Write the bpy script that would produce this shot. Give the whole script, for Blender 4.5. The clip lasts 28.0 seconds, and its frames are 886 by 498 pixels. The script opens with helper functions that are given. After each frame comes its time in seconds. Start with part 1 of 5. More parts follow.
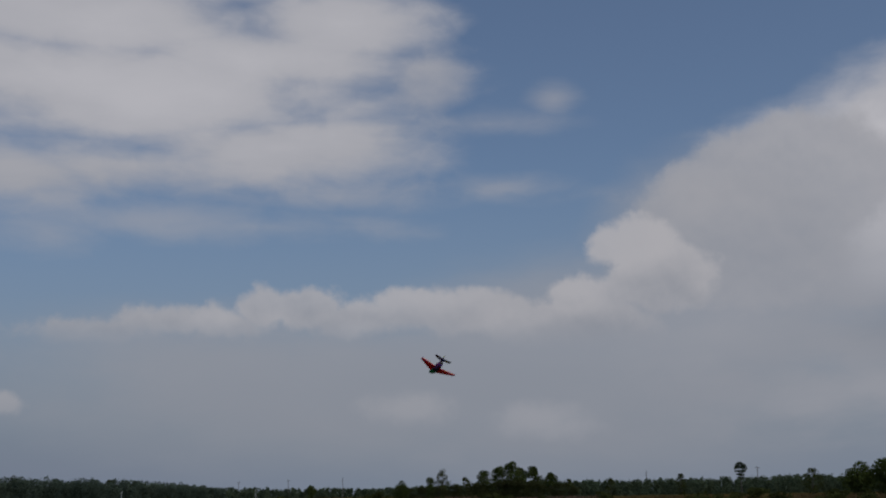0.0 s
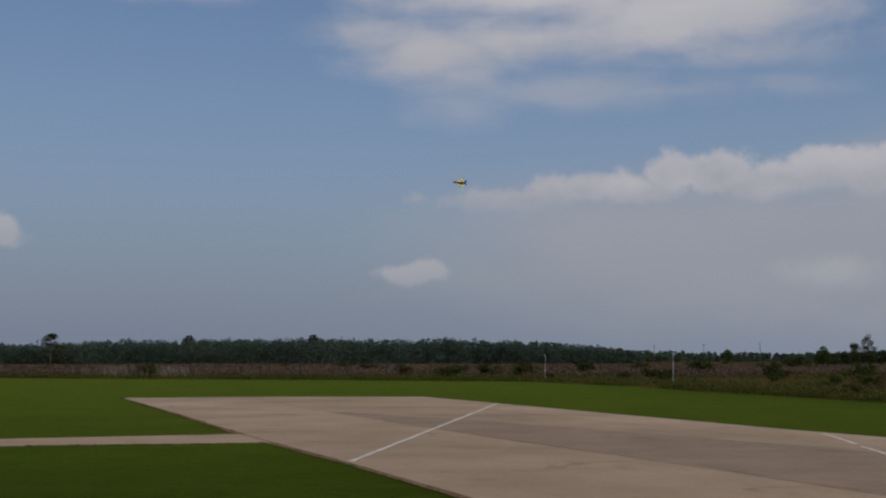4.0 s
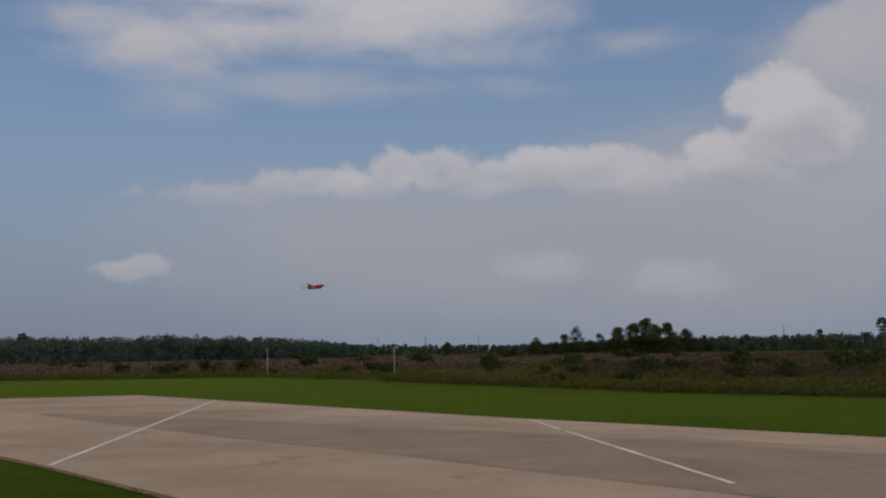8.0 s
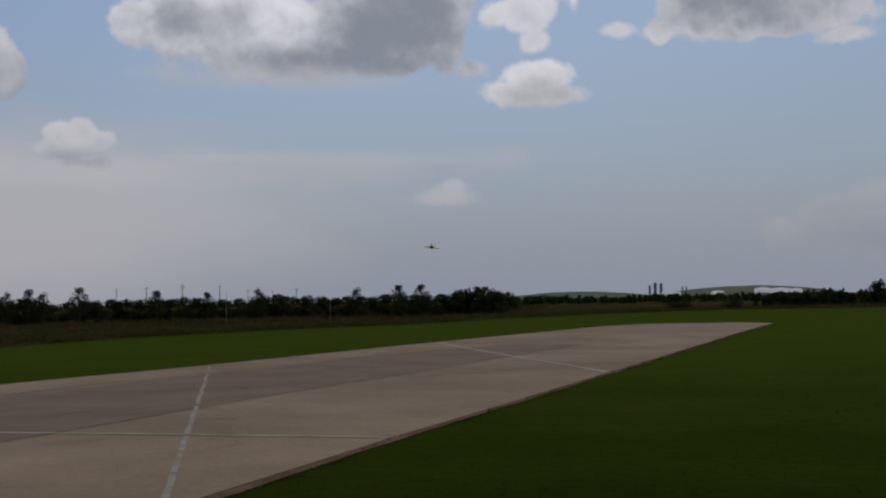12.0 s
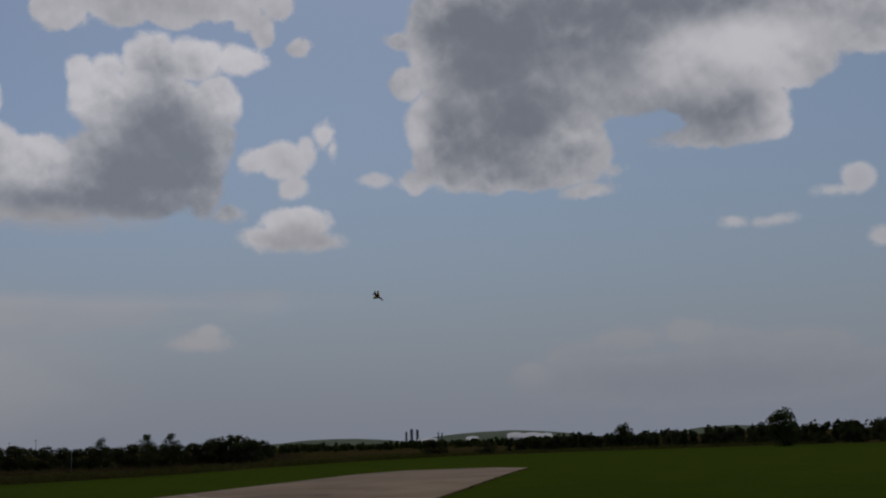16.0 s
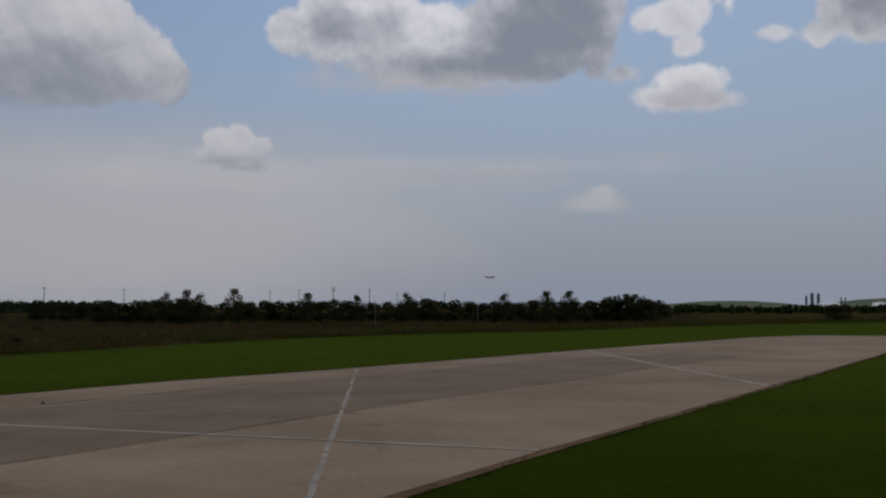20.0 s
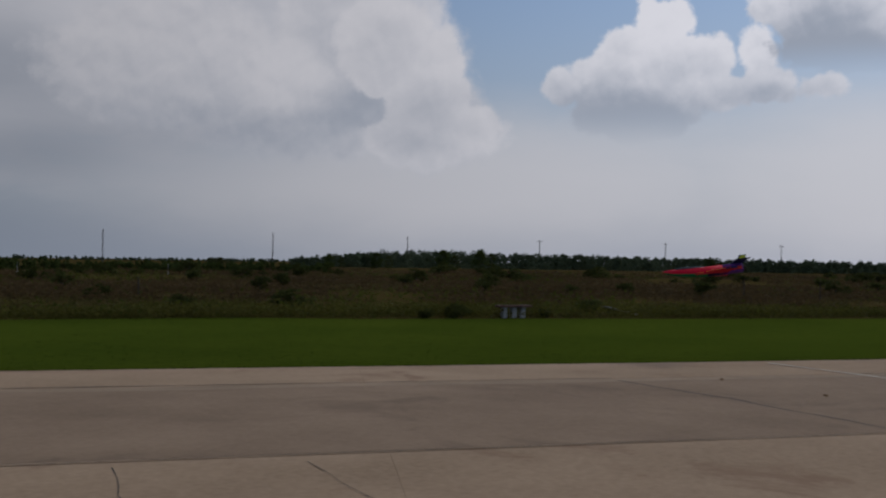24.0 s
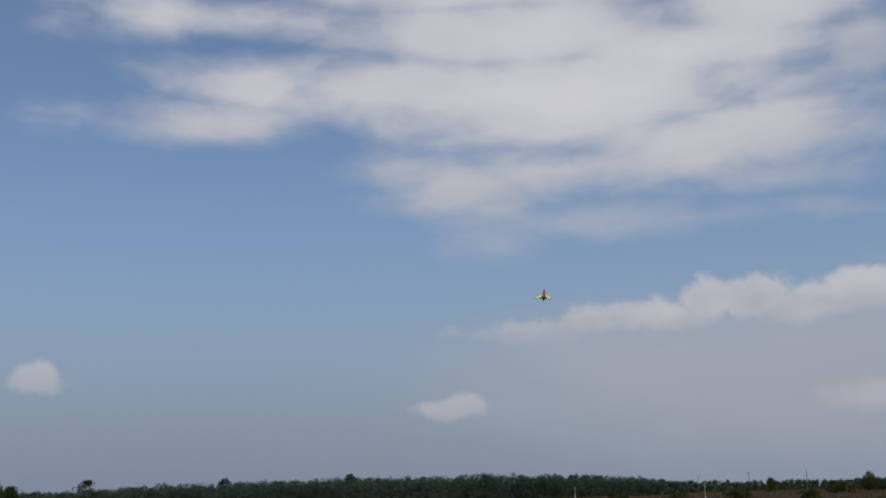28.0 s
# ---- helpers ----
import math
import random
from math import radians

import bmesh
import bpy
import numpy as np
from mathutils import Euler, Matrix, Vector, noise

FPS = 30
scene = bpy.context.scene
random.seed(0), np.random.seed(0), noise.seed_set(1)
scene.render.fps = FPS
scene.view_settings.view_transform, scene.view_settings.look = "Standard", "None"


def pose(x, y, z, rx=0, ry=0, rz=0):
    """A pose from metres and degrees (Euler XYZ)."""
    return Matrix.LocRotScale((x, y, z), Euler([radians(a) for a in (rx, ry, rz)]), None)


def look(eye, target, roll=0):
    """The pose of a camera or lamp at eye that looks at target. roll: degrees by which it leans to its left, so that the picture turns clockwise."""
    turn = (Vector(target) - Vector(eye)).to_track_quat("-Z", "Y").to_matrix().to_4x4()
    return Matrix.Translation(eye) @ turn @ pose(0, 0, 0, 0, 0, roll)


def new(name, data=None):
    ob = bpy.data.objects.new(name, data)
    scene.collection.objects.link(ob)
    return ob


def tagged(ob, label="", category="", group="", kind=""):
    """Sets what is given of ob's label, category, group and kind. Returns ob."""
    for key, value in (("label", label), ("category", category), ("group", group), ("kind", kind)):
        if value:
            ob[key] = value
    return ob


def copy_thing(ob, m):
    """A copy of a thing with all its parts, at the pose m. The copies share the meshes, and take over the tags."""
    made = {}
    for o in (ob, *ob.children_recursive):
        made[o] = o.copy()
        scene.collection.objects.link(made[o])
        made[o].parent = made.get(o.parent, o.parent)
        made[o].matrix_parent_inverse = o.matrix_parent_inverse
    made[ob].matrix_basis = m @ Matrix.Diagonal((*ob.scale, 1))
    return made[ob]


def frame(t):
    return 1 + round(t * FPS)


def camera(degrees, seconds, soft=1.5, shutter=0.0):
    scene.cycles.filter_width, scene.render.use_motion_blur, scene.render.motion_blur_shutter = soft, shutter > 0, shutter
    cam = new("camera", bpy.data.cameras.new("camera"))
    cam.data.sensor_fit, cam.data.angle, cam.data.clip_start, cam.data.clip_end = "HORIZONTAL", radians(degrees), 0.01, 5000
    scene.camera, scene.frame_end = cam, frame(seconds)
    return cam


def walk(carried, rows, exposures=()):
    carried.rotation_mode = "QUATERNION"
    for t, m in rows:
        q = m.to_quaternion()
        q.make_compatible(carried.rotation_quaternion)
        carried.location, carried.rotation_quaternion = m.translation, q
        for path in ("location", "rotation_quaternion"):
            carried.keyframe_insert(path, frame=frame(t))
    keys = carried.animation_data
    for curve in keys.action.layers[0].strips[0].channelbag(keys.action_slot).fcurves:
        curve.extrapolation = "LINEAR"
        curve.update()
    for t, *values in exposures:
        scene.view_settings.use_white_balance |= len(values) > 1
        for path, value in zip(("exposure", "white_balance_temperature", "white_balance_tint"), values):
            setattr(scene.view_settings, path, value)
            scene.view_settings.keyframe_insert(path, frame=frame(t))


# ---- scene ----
# A flat model-flying field: one eye turning after a small red jet, metres, z up, y towards bearing 0.
LENS = 41.9
cam = camera(LENS, 28.0, soft=2.2, shutter=0.05)


def eye_pose(x, y, z, bearing, lift, lean):
    """The camera at a place, by compass bearing, lift above level and lean to the left."""
    return pose(x, y, z, 90 + lift, 0, -bearing) @ pose(0, 0, 0, 0, 0, lean)


# seconds, x, y, z, bearing, lift, lean
CAMERA_ROWS = [
    (0, -0.02, 0.11, 1.60, 6.71, 11.90, -0.97),
    (0.5, -0.02, 0.11, 1.61, 3.35, 9.71, 0.69),
    (1, 0.01, 0.13, 1.61, 7.38, 8.50, -1.83),
    (1.5, 0.03, 0.15, 1.61, 4.45, 6.97, -0.09),
    (2, 0.07, 0.11, 1.61, 3.82, 7.66, -1.05),
    (2.5, -0.04, 0.02, 1.61, 1.83, 6.98, -0.10),
    (3, -0.15, -0.07, 1.61, -7.00, 10.41, -1.53),
    (3.5, -0.15, -0.15, 1.62, -8.99, 5.69, -0.32),
    (4, -0.14, -0.24, 1.63, -13.59, 5.44, -0.04),
    (4.5, -0.14, -0.21, 1.62, -17.55, 6.63, -0.30),
    (6.5, -0.11, -0.10, 1.60, -12.98, 10.06, -1.17),
    (7, -0.10, -0.08, 1.60, -10.89, 9.85, -1.04),
    (7.5, -0.05, -0.04, 1.60, -4.67, 9.28, -1.93),
    (8, -0.00, 0.00, 1.60, 0.00, 5.06, -1.07),
    (8.5, 0.20, 0.13, 1.60, 10.35, 5.80, -0.80),
    (9, 0.27, 0.22, 1.60, 29.01, 4.60, -0.02),
    (9.2, 0.24, 0.14, 1.58, 41.00, 4.33, 1.28),
    (9.5, 0.08, 0.18, 1.58, 63.64, 5.13, 0.78),
    (10, -0.15, 0.00, 1.58, 91.00, 3.60, -1.07),
    (10.5, -0.16, -0.01, 1.59, 106.07, 3.80, -0.68),
    (11, -0.13, -0.07, 1.61, 116.95, 2.70, -1.78),
    (11.5, -0.05, -0.11, 1.62, 122.94, 2.38, -1.16),
    (13.5, 0.28, -0.25, 1.63, 121.25, 2.80, 0.80),
    (14, 0.36, -0.28, 1.64, 116.60, 5.19, 0.62),
    (14.5, 0.38, -0.33, 1.62, 120.27, 7.02, -0.51),
    (15, 0.40, -0.38, 1.60, 127.84, 10.86, -0.92),
    (15.5, 0.43, -0.46, 1.60, 131.80, 11.92, -2.21),
    (16, 0.49, -0.55, 1.60, 135.17, 9.42, -1.90),
    (16.5, 0.55, -0.65, 1.61, 133.61, 4.47, 0.24),
    (17, 0.61, -0.54, 1.62, 130.15, 2.42, 1.48),
    (17.5, 0.62, -0.49, 1.63, 123.94, 2.37, 0.93),
    (18, 0.64, -0.44, 1.65, 119.38, 3.15, 1.12),
    (18.5, 0.59, -0.43, 1.64, 117.60, 5.04, 1.42),
    (19, 0.54, -0.42, 1.64, 117.40, 5.25, 0.77),
    (19.5, 0.56, -0.42, 1.63, 115.36, 3.20, 0.93),
    (20, 0.59, -0.42, 1.62, 115.67, 2.85, -0.05),
    (20.5, 0.63, -0.43, 1.61, 113.26, 2.90, 0.70),
    (22.5, 0.82, -0.47, 1.58, 104.69, 1.22, 0.66),
    (23, 0.89, -0.45, 1.58, 93.62, 2.33, 0.78),
    (24, 0.92, -0.14, 1.575, 71.48, 0.67, 0.76),
    (24.3, 0.94, -0.17, 1.60, 58.97, 1.41, -1.16),
    (24.6, 1.05, -0.30, 1.57, 39.28, 1.49, 1.87),
    (25, 1.00, -0.35, 1.58, 8.51, 1.97, 2.05),
    (25.5, 0.89, -0.43, 1.58, -10.18, 1.50, 1.77),
    (26, 0.78, -0.51, 1.58, -16.04, 1.63, 0.39),
    (26.5, 0.79, -0.47, 1.56, -18.60, 2.12, 0.88),
    (27, 0.87, -0.44, 1.60, -18.50, 2.58, -0.41),
    (27.5, 0.94, -0.42, 1.65, -15.34, 6.11, -2.05),
    (28, 0.88, -0.40, 1.60, -15.25, 12.08, -1.64),
]
# seconds, stops, white balance
EXPOSURES = [(0, -0.36, 6320, 12), (1.2, -0.33, 6320, 12), (4, -0.15, 6400, 13), (4.5, -0.08, 6320, 12), (7, -0.17, 6720, 13), (8, -0.10, 6430, 13),
             (8.5, -0.06, 6270, 12), (9, -0.08, 6250, 12), (9.5, -0.18, 6320, 12), (10, -0.66, 6430, 13), (10.5, -0.82, 6320, 12), (11, -0.95, 6320, 12),
             (14, -1.16, 6240, 12), (15, -1.36, 6320, 12), (15.5, -1.44, 6320, 12), (16, -1.52, 6320, 12), (16.5, -1.56, 6320, 12), (17, -1.38, 6320, 12), (18, -1.10, 6250, 12),
             (19, -1.22, 6250, 12), (20, -1.12, 6250, 12), (20.5, -1.12, 6280, 12), (22.5, -0.95, 6320, 12), (23, -0.93, 6230, 12), (24, -0.60, 6200, 12), (24.6, -0.28, 6250, 12),
             (25, -0.12, 6350, 12), (26, 0.07, 6320, 12), (27, 0.22, 6320, 12), (28, 0.07, 6320, 12)]
walk(cam, [(t, eye_pose(x, y, z, b, e, r)) for t, x, y, z, b, e, r in CAMERA_ROWS], EXPOSURES)

# ---- sky and sun ----
SUN_BEARING, SUN_HEIGHT = 140.0, 52.0
world = bpy.data.worlds.new("sky")
scene.world = world
world.use_nodes = True
wt = world.node_tree
wt.nodes.clear()


def wire(tree, kind, op="", blend="", ease="", **values):
    """A node with its settings; inputs are given as in_<index>."""
    n = tree.nodes.new(kind)
    if op:
        n.operation = op
    if blend:
        n.data_type = blend
    if ease:
        n.interpolation_type = ease
    for key, v in values.items():
        slot = n.inputs[int(key[3:])]
        if isinstance(v, bpy.types.NodeSocket):
            tree.links.new(v, slot)
        else:
            slot.default_value = v
    return n


def wmath(op, a, b=0.0, c=0.0):
    return wire(wt, "ShaderNodeMath", op=op, in_0=a, in_1=b, in_2=c).outputs[0]


def wvec(op, a, b=(0, 0, 0), c=(0, 0, 0)):
    n = wire(wt, "ShaderNodeVectorMath", op=op, in_0=a, in_1=b, in_2=c)
    return n.outputs["Value"] if op in ("LENGTH", "DOT_PRODUCT") else n.outputs[0]


def wstep(v, lo, hi, a=0.0, b=1.0):
    return wire(wt, "ShaderNodeMapRange", ease="SMOOTHSTEP", in_0=v, in_1=lo, in_2=hi, in_3=a, in_4=b).outputs[0]


def wmix(f, a, b):
    n = wire(wt, "ShaderNodeMix", blend="RGBA")
    for slot, v in ((n.inputs[0], f), (n.inputs[6], a), (n.inputs[7], b)):
        if isinstance(v, bpy.types.NodeSocket):
            wt.links.new(v, slot)
        else:
            slot.default_value = v
    return n.outputs[2]


# the bearing and height of every point of the sky, in degrees
sky_point = wire(wt, "ShaderNodeTexCoord").outputs["Generated"]
parts_xyz = wire(wt, "ShaderNodeSeparateXYZ", in_0=sky_point)
bearing = wmath("MULTIPLY", wmath("ARCTAN2", parts_xyz.outputs[0], parts_xyz.outputs[1]), 57.29578)
height = wmath("MULTIPLY", wmath("ARCSINE", parts_xyz.outputs[2]), 57.29578)
flat = wire(wt, "ShaderNodeCombineXYZ", in_0=bearing, in_1=height, in_2=0.0).outputs[0]


def drift(scale, detail, amount, stretch=(1, 1, 1)):
    """The sky's chart pushed about by noise, so that outlines billow."""
    p = wvec("MULTIPLY", flat, stretch)
    n = wire(wt, "ShaderNodeTexNoise", in_2=scale, in_3=detail, in_4=0.62)
    wt.links.new(p, n.inputs[0])
    return wvec("MULTIPLY", wvec("SUBTRACT", n.outputs["Color"], (0.5, 0.5, 0.5)), amount)


curl = drift(1.1, 5.0, (0.8, 0.7, 0))
warped = wvec("ADD", flat, curl)
grain = wire(wt, "ShaderNodeTexNoise", in_2=0.55, in_3=6.0, in_4=0.6)
wt.links.new(flat, grain.inputs[0])


def heaps(at, scale, detail, rough, smooth):
    """Round cauliflower heads in many sizes: 0 on a head's crown, larger in the creases."""
    n = wire(wt, "ShaderNodeTexVoronoi", in_2=scale, in_3=detail, in_4=rough, in_5=2.2, in_6=smooth)
    n.voronoi_dimensions, n.feature, n.normalize = "2D", "SMOOTH_F1", True
    wt.links.new(at, n.inputs[0])
    return n.outputs["Distance"]


HEAPS = wmath("SUBTRACT", 0.40, heaps(warped, 0.55, 4.5, 0.54, 0.4))
HEAPS = wmath("MULTIPLY_ADD", wmath("SUBTRACT", grain.outputs[0], 0.5), 0.8, HEAPS)
# heads are lit from above
side = (0.45, 3.2, 0.46, 0.6)
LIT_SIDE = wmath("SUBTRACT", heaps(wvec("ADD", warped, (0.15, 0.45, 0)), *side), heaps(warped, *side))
LIT_SIDE = wmath("MULTIPLY_ADD", wmath("SUBTRACT", grain.outputs[0], 0.5), 0.10, LIT_SIDE)
torn = wire(wt, "ShaderNodeTexNoise", in_2=0.22, in_3=6.0, in_4=0.52)
wt.links.new(wvec("MULTIPLY", wvec("ADD", flat, drift(0.16, 4.0, (5.0, 1.6, 0))), (0.8, 2.0, 1.0)), torn.inputs[0])
STREAKS = wmath("SUBTRACT", torn.outputs[0], 0.5)

air = wire(wt, "ShaderNodeTexSky")
air.sky_type, air.sun_disc = "NISHITA", False
air.sun_elevation, air.sun_rotation = radians(SUN_HEIGHT), radians(SUN_BEARING)
air.dust_density, air.ozone_density = 1.6, 2.0
blue = air.outputs[0]
tint = wire(wt, "ShaderNodeMix", blend="RGBA", in_0=1.0, in_6=blue, in_7=wmix(wstep(bearing, 105, 150), (0.085, 0.0905, 0.0945, 1), (0.0665, 0.0740, 0.0775, 1)))
tint.blend_type = "MULTIPLY"
blue = tint.outputs[2]
haze = wmix(wstep(bearing, -30, 10), (0.200, 0.237, 0.312, 1), (0.240, 0.284, 0.352, 1))
haze = wmix(wstep(bearing, 20, 95), haze, (0.338, 0.354, 0.398, 1))
haze = wmix(wstep(bearing, 98, 125), haze, (0.312, 0.345, 0.412, 1))
sky = wmix(wstep(height, -2, 17, 0.0, 0.88), haze, blue)

WARM, COOL = (1.01, 0.985, 1.0), (0.915, 0.995, 1.14)


def tone_of(v):
    """Bright cloud is warm white, grey cloud is bluish."""
    k = min(1.0, max(0.0, (v - 0.33) / 0.15))
    return (*(v * (c + (w - c) * k) for w, c in zip(WARM, COOL)), 1)


def cloud(puffs, patches, base, top, light, dark, amp, soft, cover, deep, thick, rise, relief, fluff="heaps", fade=None):
    """One cloud: swellings (bearing, height, half width, half height in degrees) melted together and ruffled by amp; its tone
    goes from dark to light with the height (rise), the heads' lit sides (relief), the thin rim (thick) and patches of its own; fade: the heights
    between which a foot thins out."""
    global sky
    carry = wire(wt, "ShaderNodeMix", blend="RGBA", in_0=1.0, in_6=sky, in_7=(1e-7, 1e-7, 1e-7, 1))
    carry.blend_type = "MULTIPLY"
    chart = wvec("ADD", flat, carry.outputs[2])
    ruffle, turn = (STREAKS, STREAKS) if fluff == "streaks" else (HEAPS, LIT_SIDE)
    d = None
    for az, el, w, h in puffs:
        rel = wvec("MULTIPLY_ADD", chart, (1 / w, 1 / h, 0), (-az / w, -el / h, 0))
        r = min(w, h)
        f = wmath("MULTIPLY_ADD", wvec("LENGTH", rel), -r, r)
        d = f if d is None else wmath("SMOOTH_MAX", d, f, 0.15)
    d = wmath("MULTIPLY_ADD", ruffle, amp * 2.0, wmath("SUBTRACT", d, 0.06))
    edge = wstep(d, -soft, soft, 0.0, cover)
    if fade:
        edge = wmath("MULTIPLY", edge, wstep(height, *fade))
    lit = wmath("MULTIPLY_ADD", turn, relief * 0.9, wstep(height, base, top, 0.5 - rise / 2, 0.5 + rise / 2))
    if thick:
        lit = wmath("ADD", lit, wstep(d, 0.0, deep, thick / 2, -thick / 2))
    for az, el, w, h, more in patches:
        rel = wvec("MULTIPLY_ADD", chart, (1 / w, 1 / h, 0), (-az / w, -el / h, 0))
        lit = wmath("ADD", lit, wstep(wmath("MULTIPLY_ADD", ruffle, -0.8, wvec("LENGTH", rel)), 1.8, 0.1, 0.0, more))
    sky = wmix(edge, sky, wmix(wstep(lit, -0.35, 1.25), tone_of(dark), tone_of(light)))


# hazy brightness low over the meadow
cloud([(98.0, 4.2, 17.0, 4.2), (72.0, 4.0, 16.0, 3.2)], [], 0.0, 8.0, light=0.55, dark=0.48, amp=0.8, soft=2.2, cover=0.75, deep=3, thick=0, rise=0.3, relief=0.15, fluff="streaks")
# the clouds, bearing by bearing: swellings, then patches lighter or darker
# high torn veil
cloud([(-11.5, 22.5, 9.08, 1.96), (-8.7, 19.3, 11.86, 2.52), (-17.5, 20.2, 7.45, 1.68), (-24.8, 20.2, 4.17, 1.12), (-27.6, 18.3, 4.42, 0.9), (-1.7, 16.9, 8.19, 1.68), (-14.1, 15.1, 3.48, 1.12), (-8.9, 15.8, 5.81, 1.12), (-26.3, 23.3, 6.09, 0.84), (-2.8, 21, 8.39, 1.68), (1.6, 22.9, 5.16, 1.96), (-11.3, 25.7, 13.04, 2.52)],
      [(-7.3, 19.2, 6.52, 2.24, 0.25), (-21.6, 19.4, 4.75, 1.12, 0.1), (-11.8, 14.5, 5.78, 1.12, -0.25), (-26.2, 18.2, 4.42, 0.84, -0.1)], 14.3, 24.7, light=0.62, dark=0.43, amp=1.4, soft=1.0, cover=0.93, deep=3.0, thick=-0.35, rise=0.25, relief=0.25, fluff="streaks")
# thin shreds under the veil
cloud([(-7.6, 13.2, 5.46, 0.73), (-2.3, 13, 3.73, 0.45), (-12.5, 12.3, 2, 0.67), (-17.6, 15.9, 1.75, 0.5), (2.7, 14.5, 4.34, 0.39)],
      [], 11.8, 14.0, light=0.5, dark=0.42, amp=1.2, soft=0.8, cover=0.5, deep=2, thick=0, rise=0.2, relief=0.1, fluff="streaks")
# shreds at the end of the veil
cloud([(9.1, 18, 2.35, 0.39), (12.6, 19.1, 0.83, 0.5), (9.1, 14.9, 2.03, 0.39), (6.2, 20.1, 1.79, 1.4)],
      [], 14.5, 20.3, light=0.5, dark=0.42, amp=0.8, soft=0.7, cover=0.5, deep=2, thick=0, rise=0.1, relief=0.1, fluff="streaks")
# small low cumulus
cloud([(-14.4, 4.4, 0.95, 0.5), (-15.6, 4.2, 0.9, 0.39), (-13.8, 4.3, 0.45, 0.42)],
      [], 3.6, 4.8, light=0.5, dark=0.38, amp=0.5, soft=0.24, cover=0.75, deep=0.6, thick=0, rise=0.7, relief=0.5)
# small low cumulus
cloud([(-34.7, 6, 0.9, 0.62), (-34.5, 6.3, 0.56, 0.5), (-35, 5.6, 0.9, 0.31)],
      [], 5.3, 6.7, light=0.48, dark=0.38, amp=0.5, soft=0.24, cover=0.75, deep=0.6, thick=0, rise=0.7, relief=0.5)
# grey cloud sheet
cloud([(30.6, 12.5, 12.04, 5.32), (41.3, 13.2, 20.12, 7.83), (55.2, 11.6, 14.28, 7.27), (41.4, 6.3, 21.96, 2.8), (30.3, 4.6, 11.23, 1.96)],
      [(32.4, 15.6, 2.03, 1.4, 0.4), (39.8, 14, 3.17, 1.96, 0.3), (30.8, 13.4, 1.29, 1.12, 0.3), (45.5, 15.5, 2.61, 1.4, 0.3), (58.3, 9.6, 4.82, 1.96, 0.3), (55.2, 13.2, 5.75, 1.68, 0.15), (33.6, 12.4, 3.72, 1.4, -0.35), (29.7, 7.3, 6.21, 1.68, -0.35), (49.8, 8.9, 4.81, 1.4, -0.3), (52.5, 4.8, 3.09, 1.12, -0.25), (23.4, 12.3, 4.01, 2.24, 0.15)], 3.2, 15.9, light=0.62, dark=0.29, amp=1.6, soft=1.3, cover=0.93, deep=6, thick=0, rise=0.55, relief=0.5, fluff="streaks")
# glowing gaps low in the sheet
cloud([(43, 4.4, 1.12, 0.84), (45.1, 5.1, 0.73, 0.56), (45.9, 4.5, 0.84, 0.39)],
      [], 3.3, 5.5, light=0.54, dark=0.5, amp=0.5, soft=0.5, cover=0.5, deep=1, thick=0, rise=0.3, relief=0.3)
# broken end of the sheet
cloud([(67.3, 11.1, 4.28, 3.64), (70.1, 11.2, 1.57, 1.82), (71.4, 9.9, 1.08, 1.4), (67.6, 7.9, 4.24, 2.24), (73, 6.4, 1.35, 1.12), (72.3, 7.7, 0.99, 1.4), (70.2, 6, 2.53, 1.26), (64, 8.9, 2.55, 1.68), (58, 9.4, 5.67, 3.08), (65.2, 6.2, 5.63, 1.12)],
      [(68.7, 11.4, 2, 1.68, 0.4), (71.5, 10.1, 0.85, 1.4, 0.35), (58, 9.9, 4.26, 1.68, 0.3), (64, 8.9, 1.98, 1.12, 0.4), (73.3, 6.3, 1.41, 0.84, 0.35), (70.4, 7.6, 1.41, 1.68, 0.25), (67.4, 7.9, 1.98, 1.12, -0.3), (60.8, 6, 5.63, 1.12, -0.3)], 4.8, 12.8, light=0.6, dark=0.33, amp=0.9, soft=0.5, cover=0.88, deep=2.5, thick=0.25, rise=0.35, relief=1.0)
# white heads on the sheet
cloud([(29.5, 16.1, 2.18, 1.12), (32, 15.1, 1.88, 1.01), (27.2, 15.1, 1.59, 0.78), (35.2, 16.1, 2.77, 1.06), (43.4, 15.1, 3.33, 1.34), (40.7, 13.1, 2.73, 1.34), (21.5, 14.1, 3.17, 1.18), (23.8, 15.9, 2.33, 1.12), (47.3, 12.6, 2.87, 1.12)],
      [(30.6, 15.7, 2.03, 1.12, 0.3), (43.2, 15.5, 2.32, 0.84, 0.3)], 12.6, 17.2, light=0.68, dark=0.44, amp=0.7, soft=0.7, cover=0.62, deep=2, thick=0.2, rise=0.3, relief=1.3)
# long grey bank
cloud([(3.3, 5, 15.73, 3.36), (14.3, 6.3, 10.7, 4.48), (20.6, 9.9, 6.25, 5.88), (-2.9, 6.3, 10.13, 2.1), (12.8, 3.1, 11.21, 2.24)],
      [(7.5, 5.7, 5.06, 1.4, -0.1), (11.2, 3.4, 1.96, 0.7, 0.2), (4.9, 4.1, 1.96, 0.84, 0.12), (19, 7.4, 3.39, 1.68, 0.1)], 1.5, 9.2, light=0.4, dark=0.295, amp=1.0, soft=1.8, cover=0.85, deep=5, thick=0, rise=0.35, relief=0.25, fluff="streaks")
